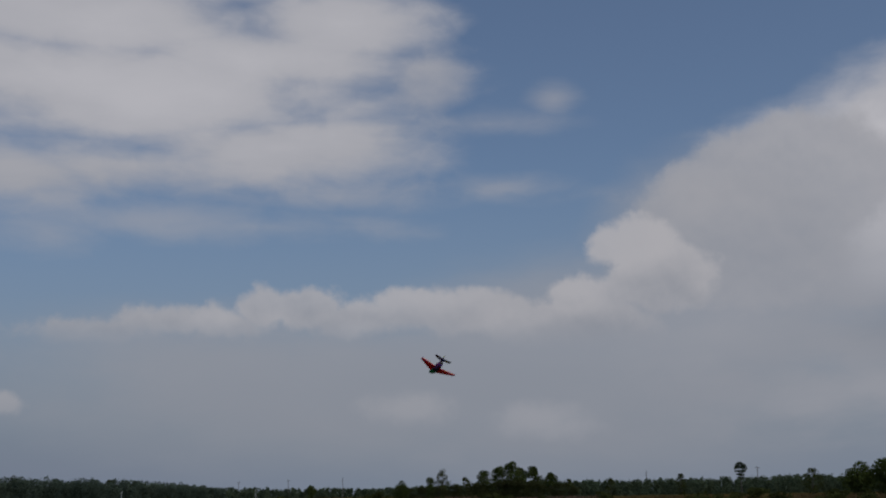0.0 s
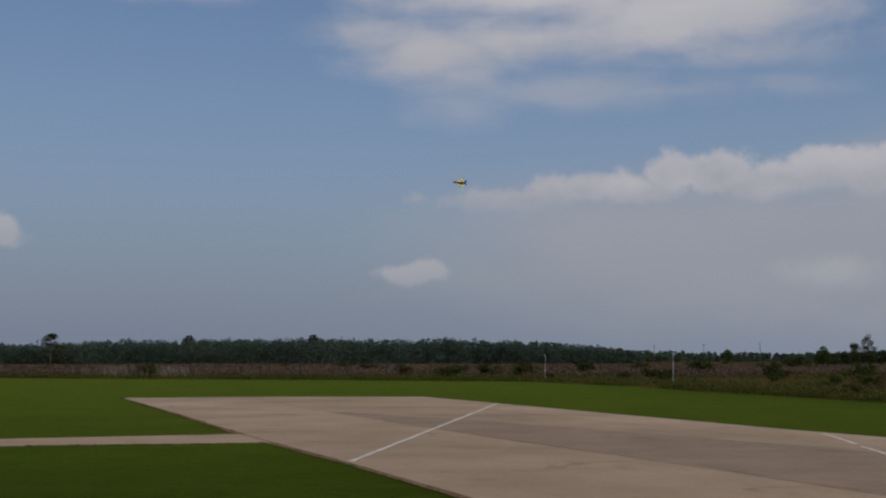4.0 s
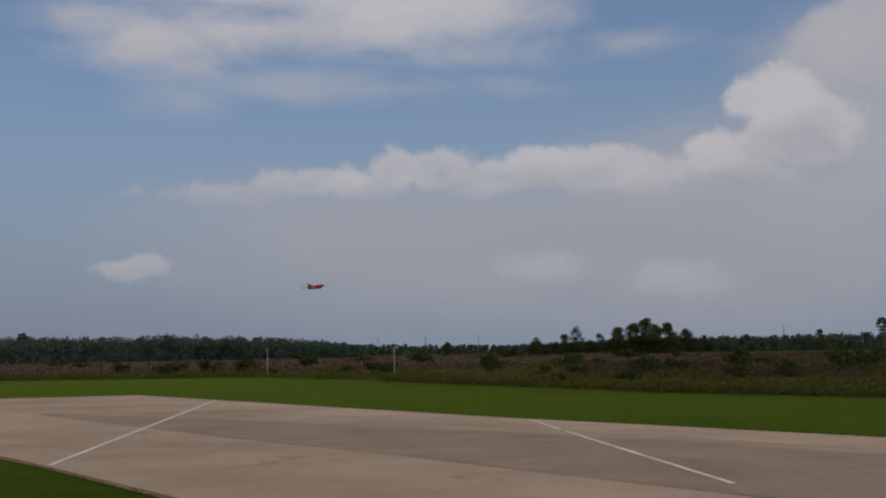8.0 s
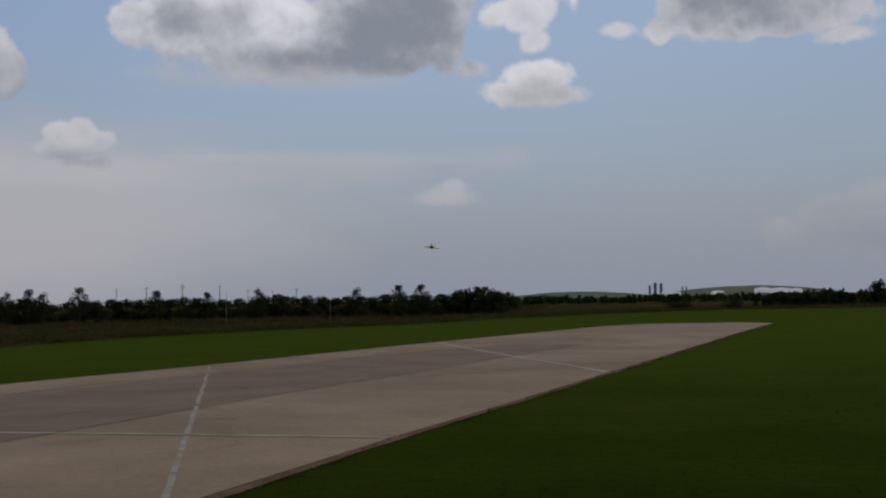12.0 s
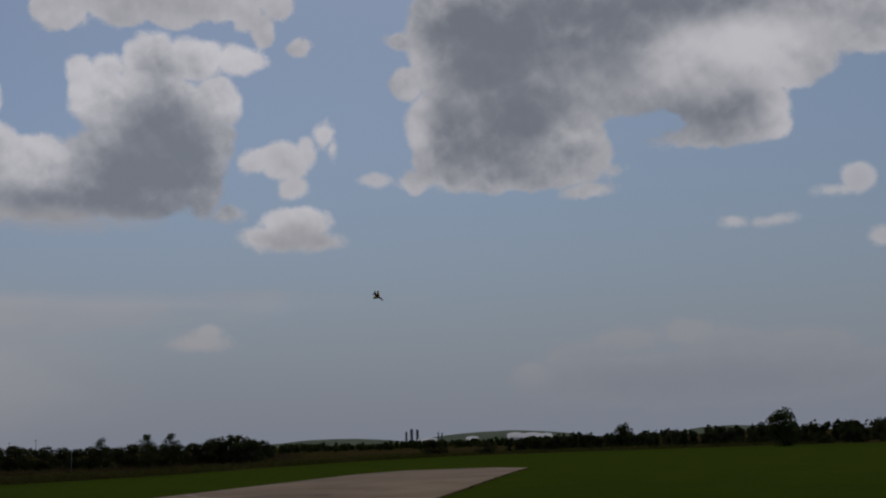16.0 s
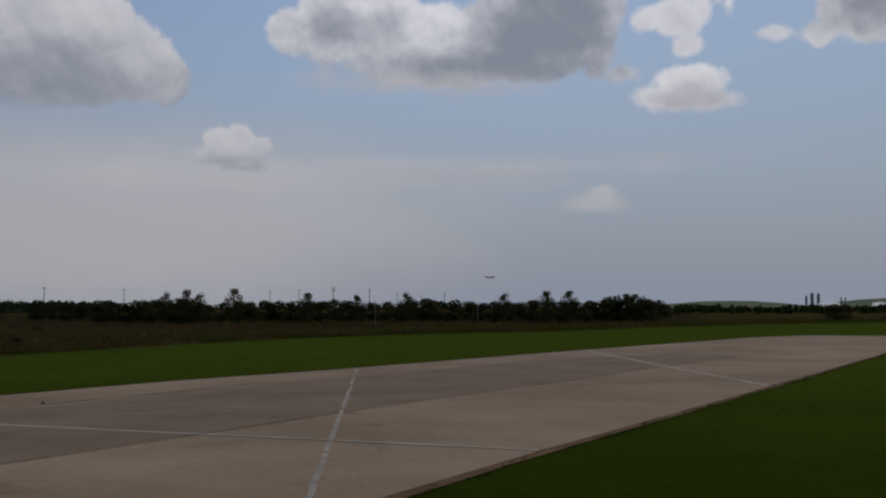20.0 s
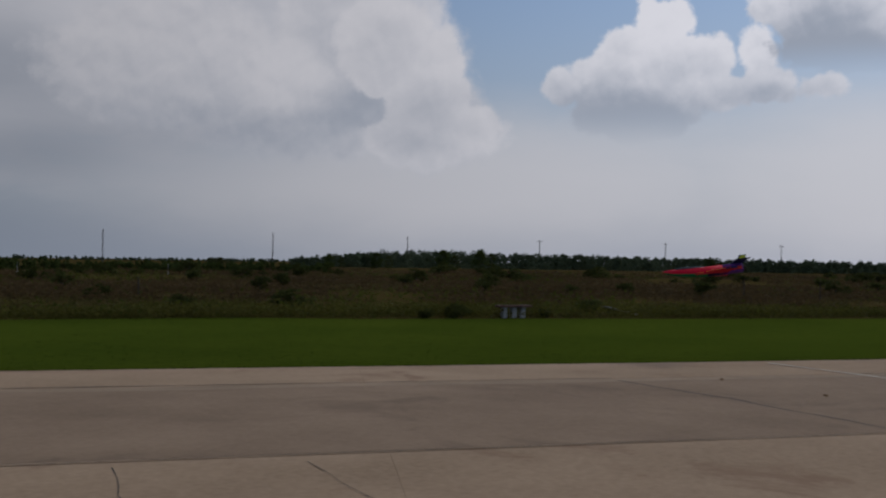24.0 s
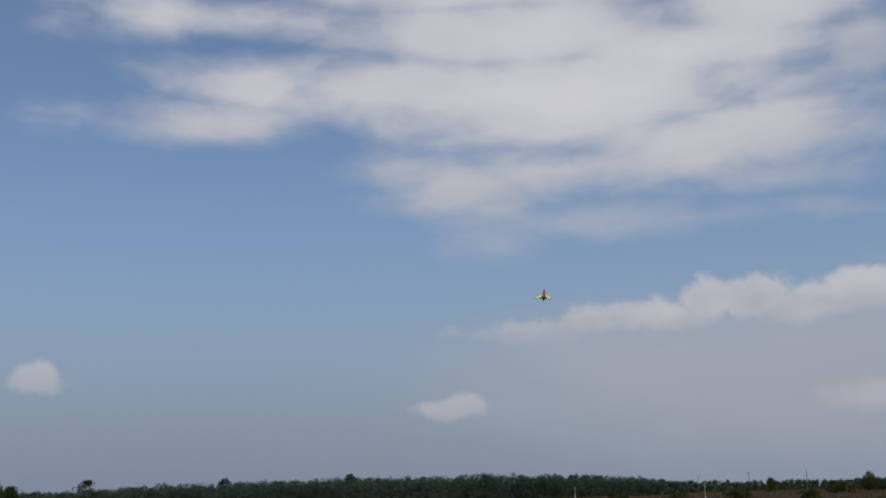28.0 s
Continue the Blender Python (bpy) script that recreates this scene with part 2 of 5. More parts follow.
# rising head of the bank
cloud([(19.3, 14, 1.59, 1.68), (20.9, 14.3, 2.17, 2.1), (18, 13.3, 1.15, 1.12), (22.2, 11.8, 4.57, 3.36), (24.2, 14.4, 4.91, 3.08), (19.7, 11.3, 2.57, 1.96)],
      [(19.3, 14.4, 1.44, 1.12, 0.2), (21.3, 13.4, 2.01, 1.12, 0.2)], 9.1, 15.8, light=0.45, dark=0.34, amp=0.7, soft=0.45, cover=0.8, deep=2.2, thick=0.2, rise=0.3, relief=0.7)
# faint glow low in the bank
cloud([(4.9, 4.1, 1.68, 0.62), (11.2, 3.4, 1.54, 0.62), (12.5, 3, 1.12, 0.39)],
      [], 2.8, 4.6, light=0.46, dark=0.4, amp=0.5, soft=0.5, cover=0.5, deep=1, thick=0, rise=0.4, relief=0.4)
# bright heads along the bank
cloud([(-9.8, 7.8, 3.11, 0.45), (-6.8, 8.3, 2.26, 0.62), (-4.8, 8.3, 1.19, 0.73), (-3.6, 8.1, 1.7, 0.62), (1.6, 8.4, 1.7, 0.73), (-2.3, 8.9, 1.19, 1.01), (-0, 8.9, 1.7, 1.06), (2.9, 8.6, 1.27, 0.78), (5.3, 9, 2.55, 0.92), (7.8, 8.8, 2.55, 1.06), (10.3, 8.3, 2.26, 1.06), (11.6, 7.8, 2.54, 1.12), (13.5, 9.3, 1.47, 0.95), (15, 9.4, 1.02, 0.84), (14.3, 7.9, 2.82, 1.4), (16.4, 11.8, 1.94, 1.29), (15, 11.7, 0.86, 0.84), (17.6, 10.1, 2.56, 1.68)],
      [(-4.6, 8.4, 1.13, 0.62, 0.3), (-1.9, 8.5, 0.62, 0.84, 0.2), (5.3, 9.3, 2.84, 0.56, 0.3), (10, 8.2, 1.98, 0.78, 0.3), (13.6, 9.5, 1.36, 0.73, 0.35), (16.4, 11.9, 1.77, 1.12, 0.5), (2.3, 7.8, 0.71, 0.7, 0.25), (17.5, 9.6, 2.27, 1.12, -0.2)], 6.9, 10.8, light=0.53, dark=0.3, amp=0.6, soft=0.3, cover=0.85, deep=1.6, thick=0.25, rise=0.5, relief=0.7, fade=(6.6, 8.6))
# thin flat streaks
cloud([(119.8, 6.9, 5.92, 0.28), (112, 7, 4.51, 0.34), (105.9, 6.4, 8.45, 0.73)],
      [], 4.6, 7.4, light=0.6, dark=0.5, amp=0.6, soft=0.45, cover=0.5, deep=1, thick=0, rise=0.3, relief=0.2, fluff="streaks")
# edge of the sheet
cloud([(70.8, 9.9, 1.56, 1.45), (70.6, 8, 2.2, 1.96), (72.9, 6.6, 1.46, 1.06), (70, 5.9, 2.53, 1.26), (68.5, 10.5, 2.56, 2.52)],
      [(70.5, 6.7, 1.69, 1.12, -0.3), (71, 10.6, 1.14, 1.12, 0.2), (73, 6.7, 1.13, 0.84, 0.2)], 5.1, 11.3, light=0.6, dark=0.4, amp=0.55, soft=0.16, cover=0.9, deep=1.8, thick=0.3, rise=0.4, relief=1.0)
# heaped cumulus
cloud([(82.3, 11.7, 1.43, 1.06), (80.4, 10.5, 1.31, 0.95), (79.8, 9, 2.15, 1.62), (82.3, 9.5, 2.21, 1.9), (84.3, 9.7, 1.31, 1.4), (77.2, 8.6, 0.91, 0.78), (86.6, 10, 0.85, 1.34), (87, 8.6, 1.64, 0.78), (89.6, 8.5, 1.3, 0.5), (80.9, 7.3, 2.96, 1.29), (84.8, 8.4, 1.98, 0.84), (81.5, 12.4, 0.63, 0.39)],
      [(80.4, 7.1, 3.38, 1.12, -0.55), (87, 8.1, 1.41, 0.45, -0.35), (83.1, 9.3, 2.55, 1.12, 0.1), (82.3, 11.7, 1.43, 0.98, 0.2)], 6.2, 12.3, light=0.68, dark=0.33, amp=0.5, soft=0.15, cover=0.93, deep=1.7, thick=0.25, rise=0.9, relief=1.0, fade=(5.5, 8.0))
# great heaped cumulus
cloud([(88.8, 11.7, 1.43, 1.4), (89.6, 12.5, 1.78, 1.68), (91.6, 12.9, 2.3, 2.01), (93.9, 13.5, 2.88, 2.24), (96.2, 14, 2.31, 1.82), (97.5, 12.6, 2.72, 1.82), (99.5, 11.7, 2.29, 1.54), (101.1, 11.3, 1.77, 1.34), (102.2, 10.7, 0.97, 0.84), (94.4, 10.5, 6.83, 1.23), (91, 10.2, 3.41, 1.18), (87.1, 12.3, 1.03, 0.78), (86.2, 13.2, 0.57, 0.62), (93.7, 16.2, 3.5, 1.96)],
      [(93, 9.5, 7.38, 1.01, -0.6), (89.3, 10.6, 1.99, 1.23, -0.4), (94.4, 11.6, 1.71, 1.26, 0.3), (96.5, 14.3, 2.31, 1.68, 0.2), (90.5, 11.4, 1.71, 1.4, -0.15), (100, 10, 3.13, 0.84, -0.15)], 9.0, 15.7, light=0.71, dark=0.31, amp=0.5, soft=0.15, cover=0.95, deep=2.0, thick=0.2, rise=0.9, relief=1.0, fade=(8.6, 10.8))
# dark-based cumulus
cloud([(95.9, 14.3, 3.46, 2.8), (97.5, 12.6, 3.44, 2.8), (99.6, 11.9, 2.57, 1.96), (101.3, 11.2, 1.65, 1.18), (97.8, 10.4, 4.27, 0.84), (94.1, 15.1, 3.48, 2.52)],
      [(96.8, 10.9, 4.56, 1.4, -0.45), (101.2, 11.6, 1.71, 1.12, 0.25), (98.2, 13.7, 1.73, 1.4, 0.2)], 9.5, 15.2, light=0.72, dark=0.33, amp=0.5, soft=0.16, cover=0.94, deep=2.2, thick=0.15, rise=0.5, relief=1.1)
# faint small cumulus
cloud([(123.2, 5.1, 1.4, 0.36), (123.5, 5.5, 0.73, 0.36)],
      [], 4.6, 5.9, light=0.6, dark=0.5, amp=0.3, soft=0.2, cover=0.7, deep=1, thick=0, rise=0.5, relief=0.5)
# small cumulus
cloud([(104.6, 8.1, 0.68, 0.62), (105.7, 8.2, 0.68, 0.73), (106.4, 7.8, 0.68, 0.42), (104.4, 7.4, 0.96, 0.42), (105.5, 7.4, 1.27, 0.5), (105.8, 6.8, 0.79, 0.25)],
      [(105.5, 7, 1.69, 0.28, -0.3)], 6.6, 8.5, light=0.68, dark=0.36, amp=0.4, soft=0.15, cover=0.93, deep=1, thick=0.2, rise=0.6, relief=0.8)
# cumulus overhead
cloud([(116.4, 20.8, 1.44, 1.18), (119.1, 21.6, 2.29, 1.45), (122, 21.9, 2.65, 1.73), (124.1, 21.7, 1.2, 1.29), (120.8, 23.5, 4.88, 1.4), (126.8, 21.4, 1.08, 0.67), (126.2, 20.2, 0.6, 0.84), (125.5, 20.9, 0.9, 0.84), (128.2, 19.3, 0.47, 0.42)],
      [(121.4, 21.4, 2.7, 1.12, -0.2)], 19.6, 23.8, light=0.88, dark=0.46, amp=0.5, soft=0.15, cover=0.92, deep=2, thick=0.2, rise=0.3, relief=1.2)
# shred of cumulus
cloud([(109.3, 21.8, 1.75, 0.62), (109, 20.7, 0.48, 0.78), (107.4, 22.2, 1.81, 0.56)],
      [], 19.8, 22.6, light=0.8, dark=0.55, amp=0.45, soft=0.15, cover=0.85, deep=1.5, thick=0.3, rise=0.2, relief=0.8)
# towering cumulus with a dark heart
cloud([(108.3, 13.4, 1.29, 1.18), (110.2, 13.9, 2.02, 2.01), (112.3, 16.1, 1.34, 1.68), (110.9, 15.6, 1.45, 1.34), (112.9, 13.7, 2.3, 1.85), (115.4, 13.6, 1.9, 1.34), (109.6, 16.3, 0.47, 0.45), (118.3, 16.8, 1.4, 1.57), (117.4, 18, 0.65, 0.67), (118.7, 18.2, 0.77, 0.5), (120.9, 18.1, 1.53, 1.85), (121.3, 14.8, 3.47, 3.08), (119.8, 13.4, 3.74, 2.13), (124, 16.7, 1.29, 1.18), (122.6, 18.7, 1.77, 1.01), (125.2, 18.7, 1.24, 0.73), (123.3, 12.9, 1.03, 1.68), (124.5, 11.3, 0.74, 0.39), (115.6, 11.8, 5.15, 0.9), (119.2, 12.1, 4.29, 1.01)],
      [(120.9, 14.2, 3.75, 3.36, -0.55), (120.3, 12, 4.29, 1.12, -0.2), (114.3, 11.6, 4.28, 0.73, -0.35), (110, 13.2, 1.72, 1.01, -0.2), (118.3, 16.8, 1.61, 1.4, 0.3), (112.4, 16.5, 1.17, 1.26, 0.2), (115.4, 13.8, 1.73, 0.98, 0.3), (121, 17.6, 1.47, 1.68, -0.1), (124, 16.8, 1.17, 1.12, 0.15)], 10.9, 19.9, light=0.95, dark=0.3, amp=0.42, soft=0.19, cover=0.96, deep=2.2, thick=0.34, rise=0.4, relief=1.1)
# thin base under the tower
cloud([(117, 10.9, 2.56, 0.39), (112.9, 11, 3.42, 0.34)],
      [], 10.4, 11.4, light=0.55, dark=0.45, amp=0.5, soft=0.4, cover=0.6, deep=1, thick=0, rise=0.2, relief=0.3)
# torn small cumulus
cloud([(125.8, 13.8, 0.75, 0.56), (127.3, 13.8, 1.21, 1.01), (128.4, 14.3, 0.58, 0.73), (129.3, 15.1, 0.52, 0.67), (127.6, 12.6, 0.75, 0.62), (129.7, 14.5, 0.29, 0.56)],
      [], 12.0, 15.6, light=0.88, dark=0.52, amp=0.42, soft=0.19, cover=0.9, deep=1.2, thick=0.3, rise=0.2, relief=1.0)
# small cumulus with a flat base
cloud([(127.8, 10.7, 1.65, 0.9), (126.9, 10.1, 1.65, 0.62), (128.9, 9.9, 1.36, 0.5)],
      [(128, 10, 1.7, 0.56, -0.5)], 9.3, 11.6, light=0.88, dark=0.46, amp=0.36, soft=0.19, cover=0.94, deep=1.3, thick=0.3, rise=0.45, relief=1.0)
# great dark cumulus with bright rims
cloud([(138, 18.8, 4.29, 3.08), (135.8, 15.4, 2.32, 2.24), (136.9, 20.2, 3.28, 2.52), (139.6, 15.9, 3.93, 2.94), (141.8, 13.9, 2.08, 1.57), (138.6, 12.9, 4.74, 0.78), (142.7, 12, 1.03, 0.34), (134.7, 14.4, 0.98, 1.57), (133.8, 12.7, 0.69, 0.5), (133.6, 17.6, 0.88, 0.84), (133.3, 19.7, 0.77, 0.39), (144.6, 18.3, 4.42, 2.8), (148.8, 17.4, 4.25, 2.07), (150, 15.4, 2.61, 1.62), (152.8, 17.5, 2.35, 1.45), (146.2, 20.6, 9.57, 1.68), (152.5, 19.4, 2.37, 1.4), (148.3, 14.2, 2.02, 0.56), (151, 14.4, 1.5, 0.67), (156.9, 18.8, 3.25, 1.68)],
      [(144.5, 16.5, 12.25, 5.32, -0.3), (138, 18.2, 4.71, 3.64, -0.35), (144.8, 20.7, 9.57, 1.26, -0.5), (138.1, 13.7, 3.74, 1.26, -0.35), (148.6, 15.1, 2.61, 1.12, -0.4), (148.2, 17.9, 3.82, 1.29, 0.55), (151.3, 18.6, 1.77, 1.12, 0.35), (141.5, 14.6, 2.02, 1.29, 0.2), (133.9, 17, 0.82, 2.8, 0.3), (152.5, 15.4, 1.04, 1.68, 0.35), (145.4, 16.9, 1.75, 1.68, -0.15)], 11.6, 21.7, light=0.84, dark=0.27, amp=0.42, soft=0.15, cover=0.96, deep=3.2, thick=0.55, rise=0.0, relief=0.9)
# small bright cumulus
cloud([(155.4, 11.6, 0.8, 0.78), (154.4, 11.1, 0.97, 0.28), (156.2, 8.8, 0.62, 0.5), (149.6, 10, 0.57, 0.25), (151.3, 9.9, 0.74, 0.2), (131.8, 12.9, 0.63, 0.25)],
      [], 8.9, 13.0, light=0.78, dark=0.52, amp=0.32, soft=0.19, cover=0.8, deep=1, thick=0.3, rise=0.2, relief=0.8)
# low hazy bank
cloud([(139.3, 3, 1.01, 0.73), (141.6, 3.9, 1.68, 0.67), (144.1, 4.5, 1.96, 0.67), (147.1, 4.8, 1.29, 0.62), (149.1, 4.2, 2.53, 0.78), (152.2, 3.9, 2.8, 0.78), (154.7, 2.9, 2.24, 0.78), (147.7, 2.7, 8.68, 1.4)],
      [(147.2, 5.2, 1.12, 0.56, 0.5), (139.3, 3.2, 0.95, 0.73, 0.35), (147.7, 2.3, 8.4, 1.12, -0.4), (144.1, 4.8, 2.25, 0.39, 0.3)], 1.8, 5.3, light=0.46, dark=0.33, amp=0.4, soft=0.28, cover=0.62, deep=1.6, thick=0.2, rise=0.3, relief=0.6)
# faint low streaks
cloud([(117.3, 6.4, 7.32, 0.73), (122.8, 4.9, 1.4, 0.39), (122.5, 5.5, 0.84, 0.28), (125.2, 7.3, 3.1, 0.17)],
      [(122.8, 5, 1.4, 0.45, 0.5)], 4.2, 7.5, light=0.52, dark=0.43, amp=0.5, soft=0.4, cover=0.5, deep=1, thick=0, rise=0.2, relief=0.3, fluff="streaks")

# broken cloud overhead, above all that is seen
cover = wmath("MULTIPLY", wstep(grain.outputs[0], 0.42, 0.62, 0.0, 0.8), wstep(height, 26, 34))
sky = wmix(cover, sky, (0.48, 0.49, 0.51, 1))
# the whole sky is brighter towards the sun's side
sunward = (math.sin(radians(SUN_BEARING)), math.cos(radians(SUN_BEARING)), 0)
glow = wstep(wvec("DOT_PRODUCT", sky_point, sunward), -0.2, 0.85, 1.0, 1.7)
wire(wt, "ShaderNodeOutputWorld", in_0=wire(wt, "ShaderNodeBackground", in_0=sky, in_1=glow).outputs[0])

sun = new("sun", bpy.data.lights.new("sun", "SUN"))
sun.data.energy, sun.data.angle, sun.data.color = 1.1, radians(30), (1.0, 0.86, 0.68)
a = radians(SUN_BEARING)
sun.matrix_world = look((math.sin(a) * 60, math.cos(a) * 60, 60 * math.tan(radians(SUN_HEIGHT))), (0, 0, 0))

# ---- materials ----


def surface(name, low, high, scale=1.5, fine=30.0, rough=0.85, bump=0.25, metal=0.0, vary=0.0, place="Object", shine=0.5):
    """Two tones mixed by coarse and fine noise, with fine relief; vary: how far repeats differ in tone."""
    m = bpy.data.materials.new(name)
    m.use_nodes = True
    t = m.node_tree
    b = t.nodes["Principled BSDF"]
    at = t.nodes.new("ShaderNodeTexCoord").outputs[place]
    n1 = wire(t, "ShaderNodeTexNoise", in_0=at, in_2=scale, in_3=5.0, in_4=0.6)
    n2 = wire(t, "ShaderNodeTexNoise", in_0=at, in_2=fine, in_3=4.0, in_4=0.6)
    mixed = wire(t, "ShaderNodeMath", op="MULTIPLY_ADD", in_0=n2.outputs[0], in_1=0.45, in_2=n1.outputs[0]).outputs[0]
    f = wire(t, "ShaderNodeMapRange", in_0=mixed, in_1=0.48, in_2=0.98).outputs[0]
    mix = wire(t, "ShaderNodeMix", blend="RGBA", in_0=f, in_6=(*low, 1), in_7=(*high, 1))
    col = mix.outputs[2]
    if vary:
        r = t.nodes.new("ShaderNodeObjectInfo").outputs["Random"]
        v = wire(t, "ShaderNodeMapRange", in_0=r, in_3=1 - vary, in_4=1 + vary).outputs[0]
        col = wire(t, "ShaderNodeVectorMath", op="SCALE", in_0=col, in_3=v).outputs[0]
    t.links.new(col, b.inputs["Base Color"])
    b.inputs["Roughness"].default_value, b.inputs["Metallic"].default_value = rough, metal
    b.inputs["Specular IOR Level"].default_value = shine
    if bump:
        k = wire(t, "ShaderNodeBump", in_0=bump, in_1=0.02, in_3=n2.outputs[0])
        t.links.new(k.outputs[0], b.inputs["Normal"])
    return m


def foliage(name, low, high, vary=0.15, scale=0.35, leafy=0.25):
    """Leaves: tone differs from leaf to leaf and from clump to clump."""
    m = surface(name, low, high, scale, 3.0, 0.75, 0.0, vary=vary)
    t = m.node_tree
    b = t.nodes["Principled BSDF"]
    link = b.inputs["Base Color"].links[0]
    isle = t.nodes.new("ShaderNodeNewGeometry").outputs["Random Per Island"]
    v = wire(t, "ShaderNodeMapRange", in_0=isle, in_3=1 - leafy, in_4=1 + leafy).outputs[0]
    t.links.new(wire(t, "ShaderNodeVectorMath", op="SCALE", in_0=link.from_socket, in_3=v).outputs[0], b.inputs["Base Color"])
    b.inputs["Specular IOR Level"].default_value = 0.04
    # thin leaves let part of the light through
    thin = t.nodes.new("ShaderNodeBsdfTranslucent")
    t.links.new(b.inputs["Base Color"].links[0].from_socket, thin.inputs[0])
    both = wire(t, "ShaderNodeMixShader", in_0=0.45, in_1=b.outputs[0], in_2=thin.outputs[0])
    t.links.new(both.outputs[0], t.nodes["Material Output"].inputs["Surface"])
    return m


M_MEADOW = surface("meadow_soil", (0.043, 0.037, 0.010), (0.086, 0.062, 0.025), 0.05, 1.2, 1.0, 0.3, shine=0.0)
M_LAWN = surface("mown_grass", (0.014, 0.025, 0.002), (0.036, 0.049, 0.005), 0.30, 4.0, 1.0, 0.4, shine=0.0)
# base darkened for shade between blades; tinted sheen stands in for lit tips seen flat
turf = M_LAWN.node_tree.nodes["Principled BSDF"]
turf.inputs["Sheen Weight"].default_value, turf.inputs["Sheen Roughness"].default_value = 0.75, 0.16
turf.inputs["Sheen Tint"].default_value = (0.215, 0.275, 0.035, 1)
M_CONCRETE = surface("old_concrete", (0.255, 0.179, 0.109), (0.45, 0.328, 0.214), 0.22, 14.0, 0.9, 0.25, vary=0.05, shine=0.15)


def blotched(m, tint, lo, hi):
    """Old stains in their own shapes, large and small, over a surface."""
    t = m.node_tree
    slot = t.nodes["Principled BSDF"].inputs["Base Color"]
    at = t.nodes.new("ShaderNodeTexCoord").outputs["Object"]
    big = wire(t, "ShaderNodeTexNoise", in_0=at, in_2=0.55, in_3=7.0, in_4=0.66, in_8=0.9)
    f = wire(t, "ShaderNodeMapRange", ease="SMOOTHSTEP", in_0=big.outputs[0], in_1=lo, in_2=hi, in_3=0.0, in_4=0.75).outputs[0]
    mix = wire(t, "ShaderNodeMix", blend="RGBA", in_0=f, in_6=slot.links[0].from_socket, in_7=(*tint, 1))
    t.links.new(mix.outputs[2], slot)


blotched(M_CONCRETE, (0.225, 0.140, 0.084), 0.55, 0.72)
M_PATCH = surface("worn_dark_concrete", (0.205, 0.144, 0.092), (0.315, 0.228, 0.150), 0.5, 16.0, 0.9, 0.25, shine=0.15)
blotched(M_PATCH, (0.155, 0.108, 0.072), 0.54, 0.74)
M_STAIN = surface("stained_concrete", (0.225, 0.165, 0.105), (0.375, 0.282, 0.190), 0.4, 15.0, 0.9, 0.25, shine=0.15)
M_SOIL = surface("bare_red_soil", (0.14, 0.086, 0.050), (0.28, 0.185, 0.115), 1.2, 22.0, 1.0, 0.5, shine=0.0)
M_PAINT = surface("worn_white_paint", (0.42, 0.375, 0.305), (0.74, 0.68, 0.57), 1.5, 9.0, 0.8, 0.1, shine=0.12)
M_FADED = surface("faded_white_paint", (0.27, 0.225, 0.175), (0.55, 0.485, 0.40), 2.5, 12.0, 0.85, 0.1, shine=0.12)
M_BLADE = foliage("grass_blades", (0.019, 0.031, 0.003), (0.046, 0.060, 0.007), leafy=0.06)
M_WEED = foliage("olive_weeds", (0.046, 0.044, 0.012), (0.105, 0.084, 0.032), scale=0.05, leafy=0.10)
M_TUFT = foliage("green_tufts", (0.040, 0.052, 0.008), (0.098, 0.104, 0.022), scale=0.10, leafy=0.10)
M_EDGE = foliage("yellow_green_weeds", (0.056, 0.060, 0.010), (0.128, 0.120, 0.030), scale=0.12, leafy=0.15)
M_OLIVE = foliage("olive_brown_reeds", (0.052, 0.038, 0.016), (0.112, 0.076, 0.036), scale=0.04, leafy=0.10)
M_REED = foliage("brown_reeds", (0.110, 0.076, 0.050), (0.170, 0.118, 0.078), scale=0.06, leafy=0.10)
M_STRAW = foliage("pale_straw", (0.16, 0.125, 0.09), (0.27, 0.21, 0.15))
M_LEAF = foliage("broad_leaves", (0.038, 0.058, 0.015), (0.090, 0.113, 0.032))
M_SHRUB = foliage("olive_shrub_leaves", (0.033, 0.043, 0.012), (0.078, 0.086, 0.024))
M_DARK = foliage("dark_thicket_leaves", (0.034, 0.043, 0.016), (0.078, 0.086, 0.033))
M_OPEN = foliage("airy_leaves", (0.036, 0.056, 0.014), (0.088, 0.110, 0.030))
M_PINE = foliage("pine_needles", (0.028, 0.043, 0.026), (0.060, 0.080, 0.046))
# far leaves are paler and bluer: the haze of distance is in their colour
M_FAR_HAZED = foliage("hazed_far_leaves", (0.056, 0.080, 0.048), (0.104, 0.134, 0.076), scale=0.03)
M_GROVE_HAZED = foliage("hazed_pine_wood_needles", (0.052, 0.074, 0.054), (0.096, 0.124, 0.086), scale=0.03, leafy=0.2)
M_BARK = surface("grey_bark", (0.050, 0.042, 0.034), (0.12, 0.10, 0.085), 3.0, 30.0, 0.95, 0.4)
M_POLE = surface("weathered_timber", (0.075, 0.068, 0.060), (0.15, 0.135, 0.12), 4.0, 40.0, 0.9, 0.3)
M_WHITE = surface("white_plastic_pipe", (0.42, 0.42, 0.40), (0.62, 0.62, 0.60), 3.0, 20.0, 0.5, 0.05)
M_RUST = surface("rusty_steel", (0.075, 0.038, 0.026), (0.16, 0.085, 0.055), 8.0, 60.0, 0.8, 0.3)
M_BLOCK = surface("grey_concrete_block", (0.30, 0.285, 0.26), (0.46, 0.44, 0.40), 5.0, 50.0, 0.9, 0.4)
M_PLANK = surface("dark_plank", (0.020, 0.017, 0.014), (0.060, 0.050, 0.040), 4.0, 40.0, 0.85, 0.3)
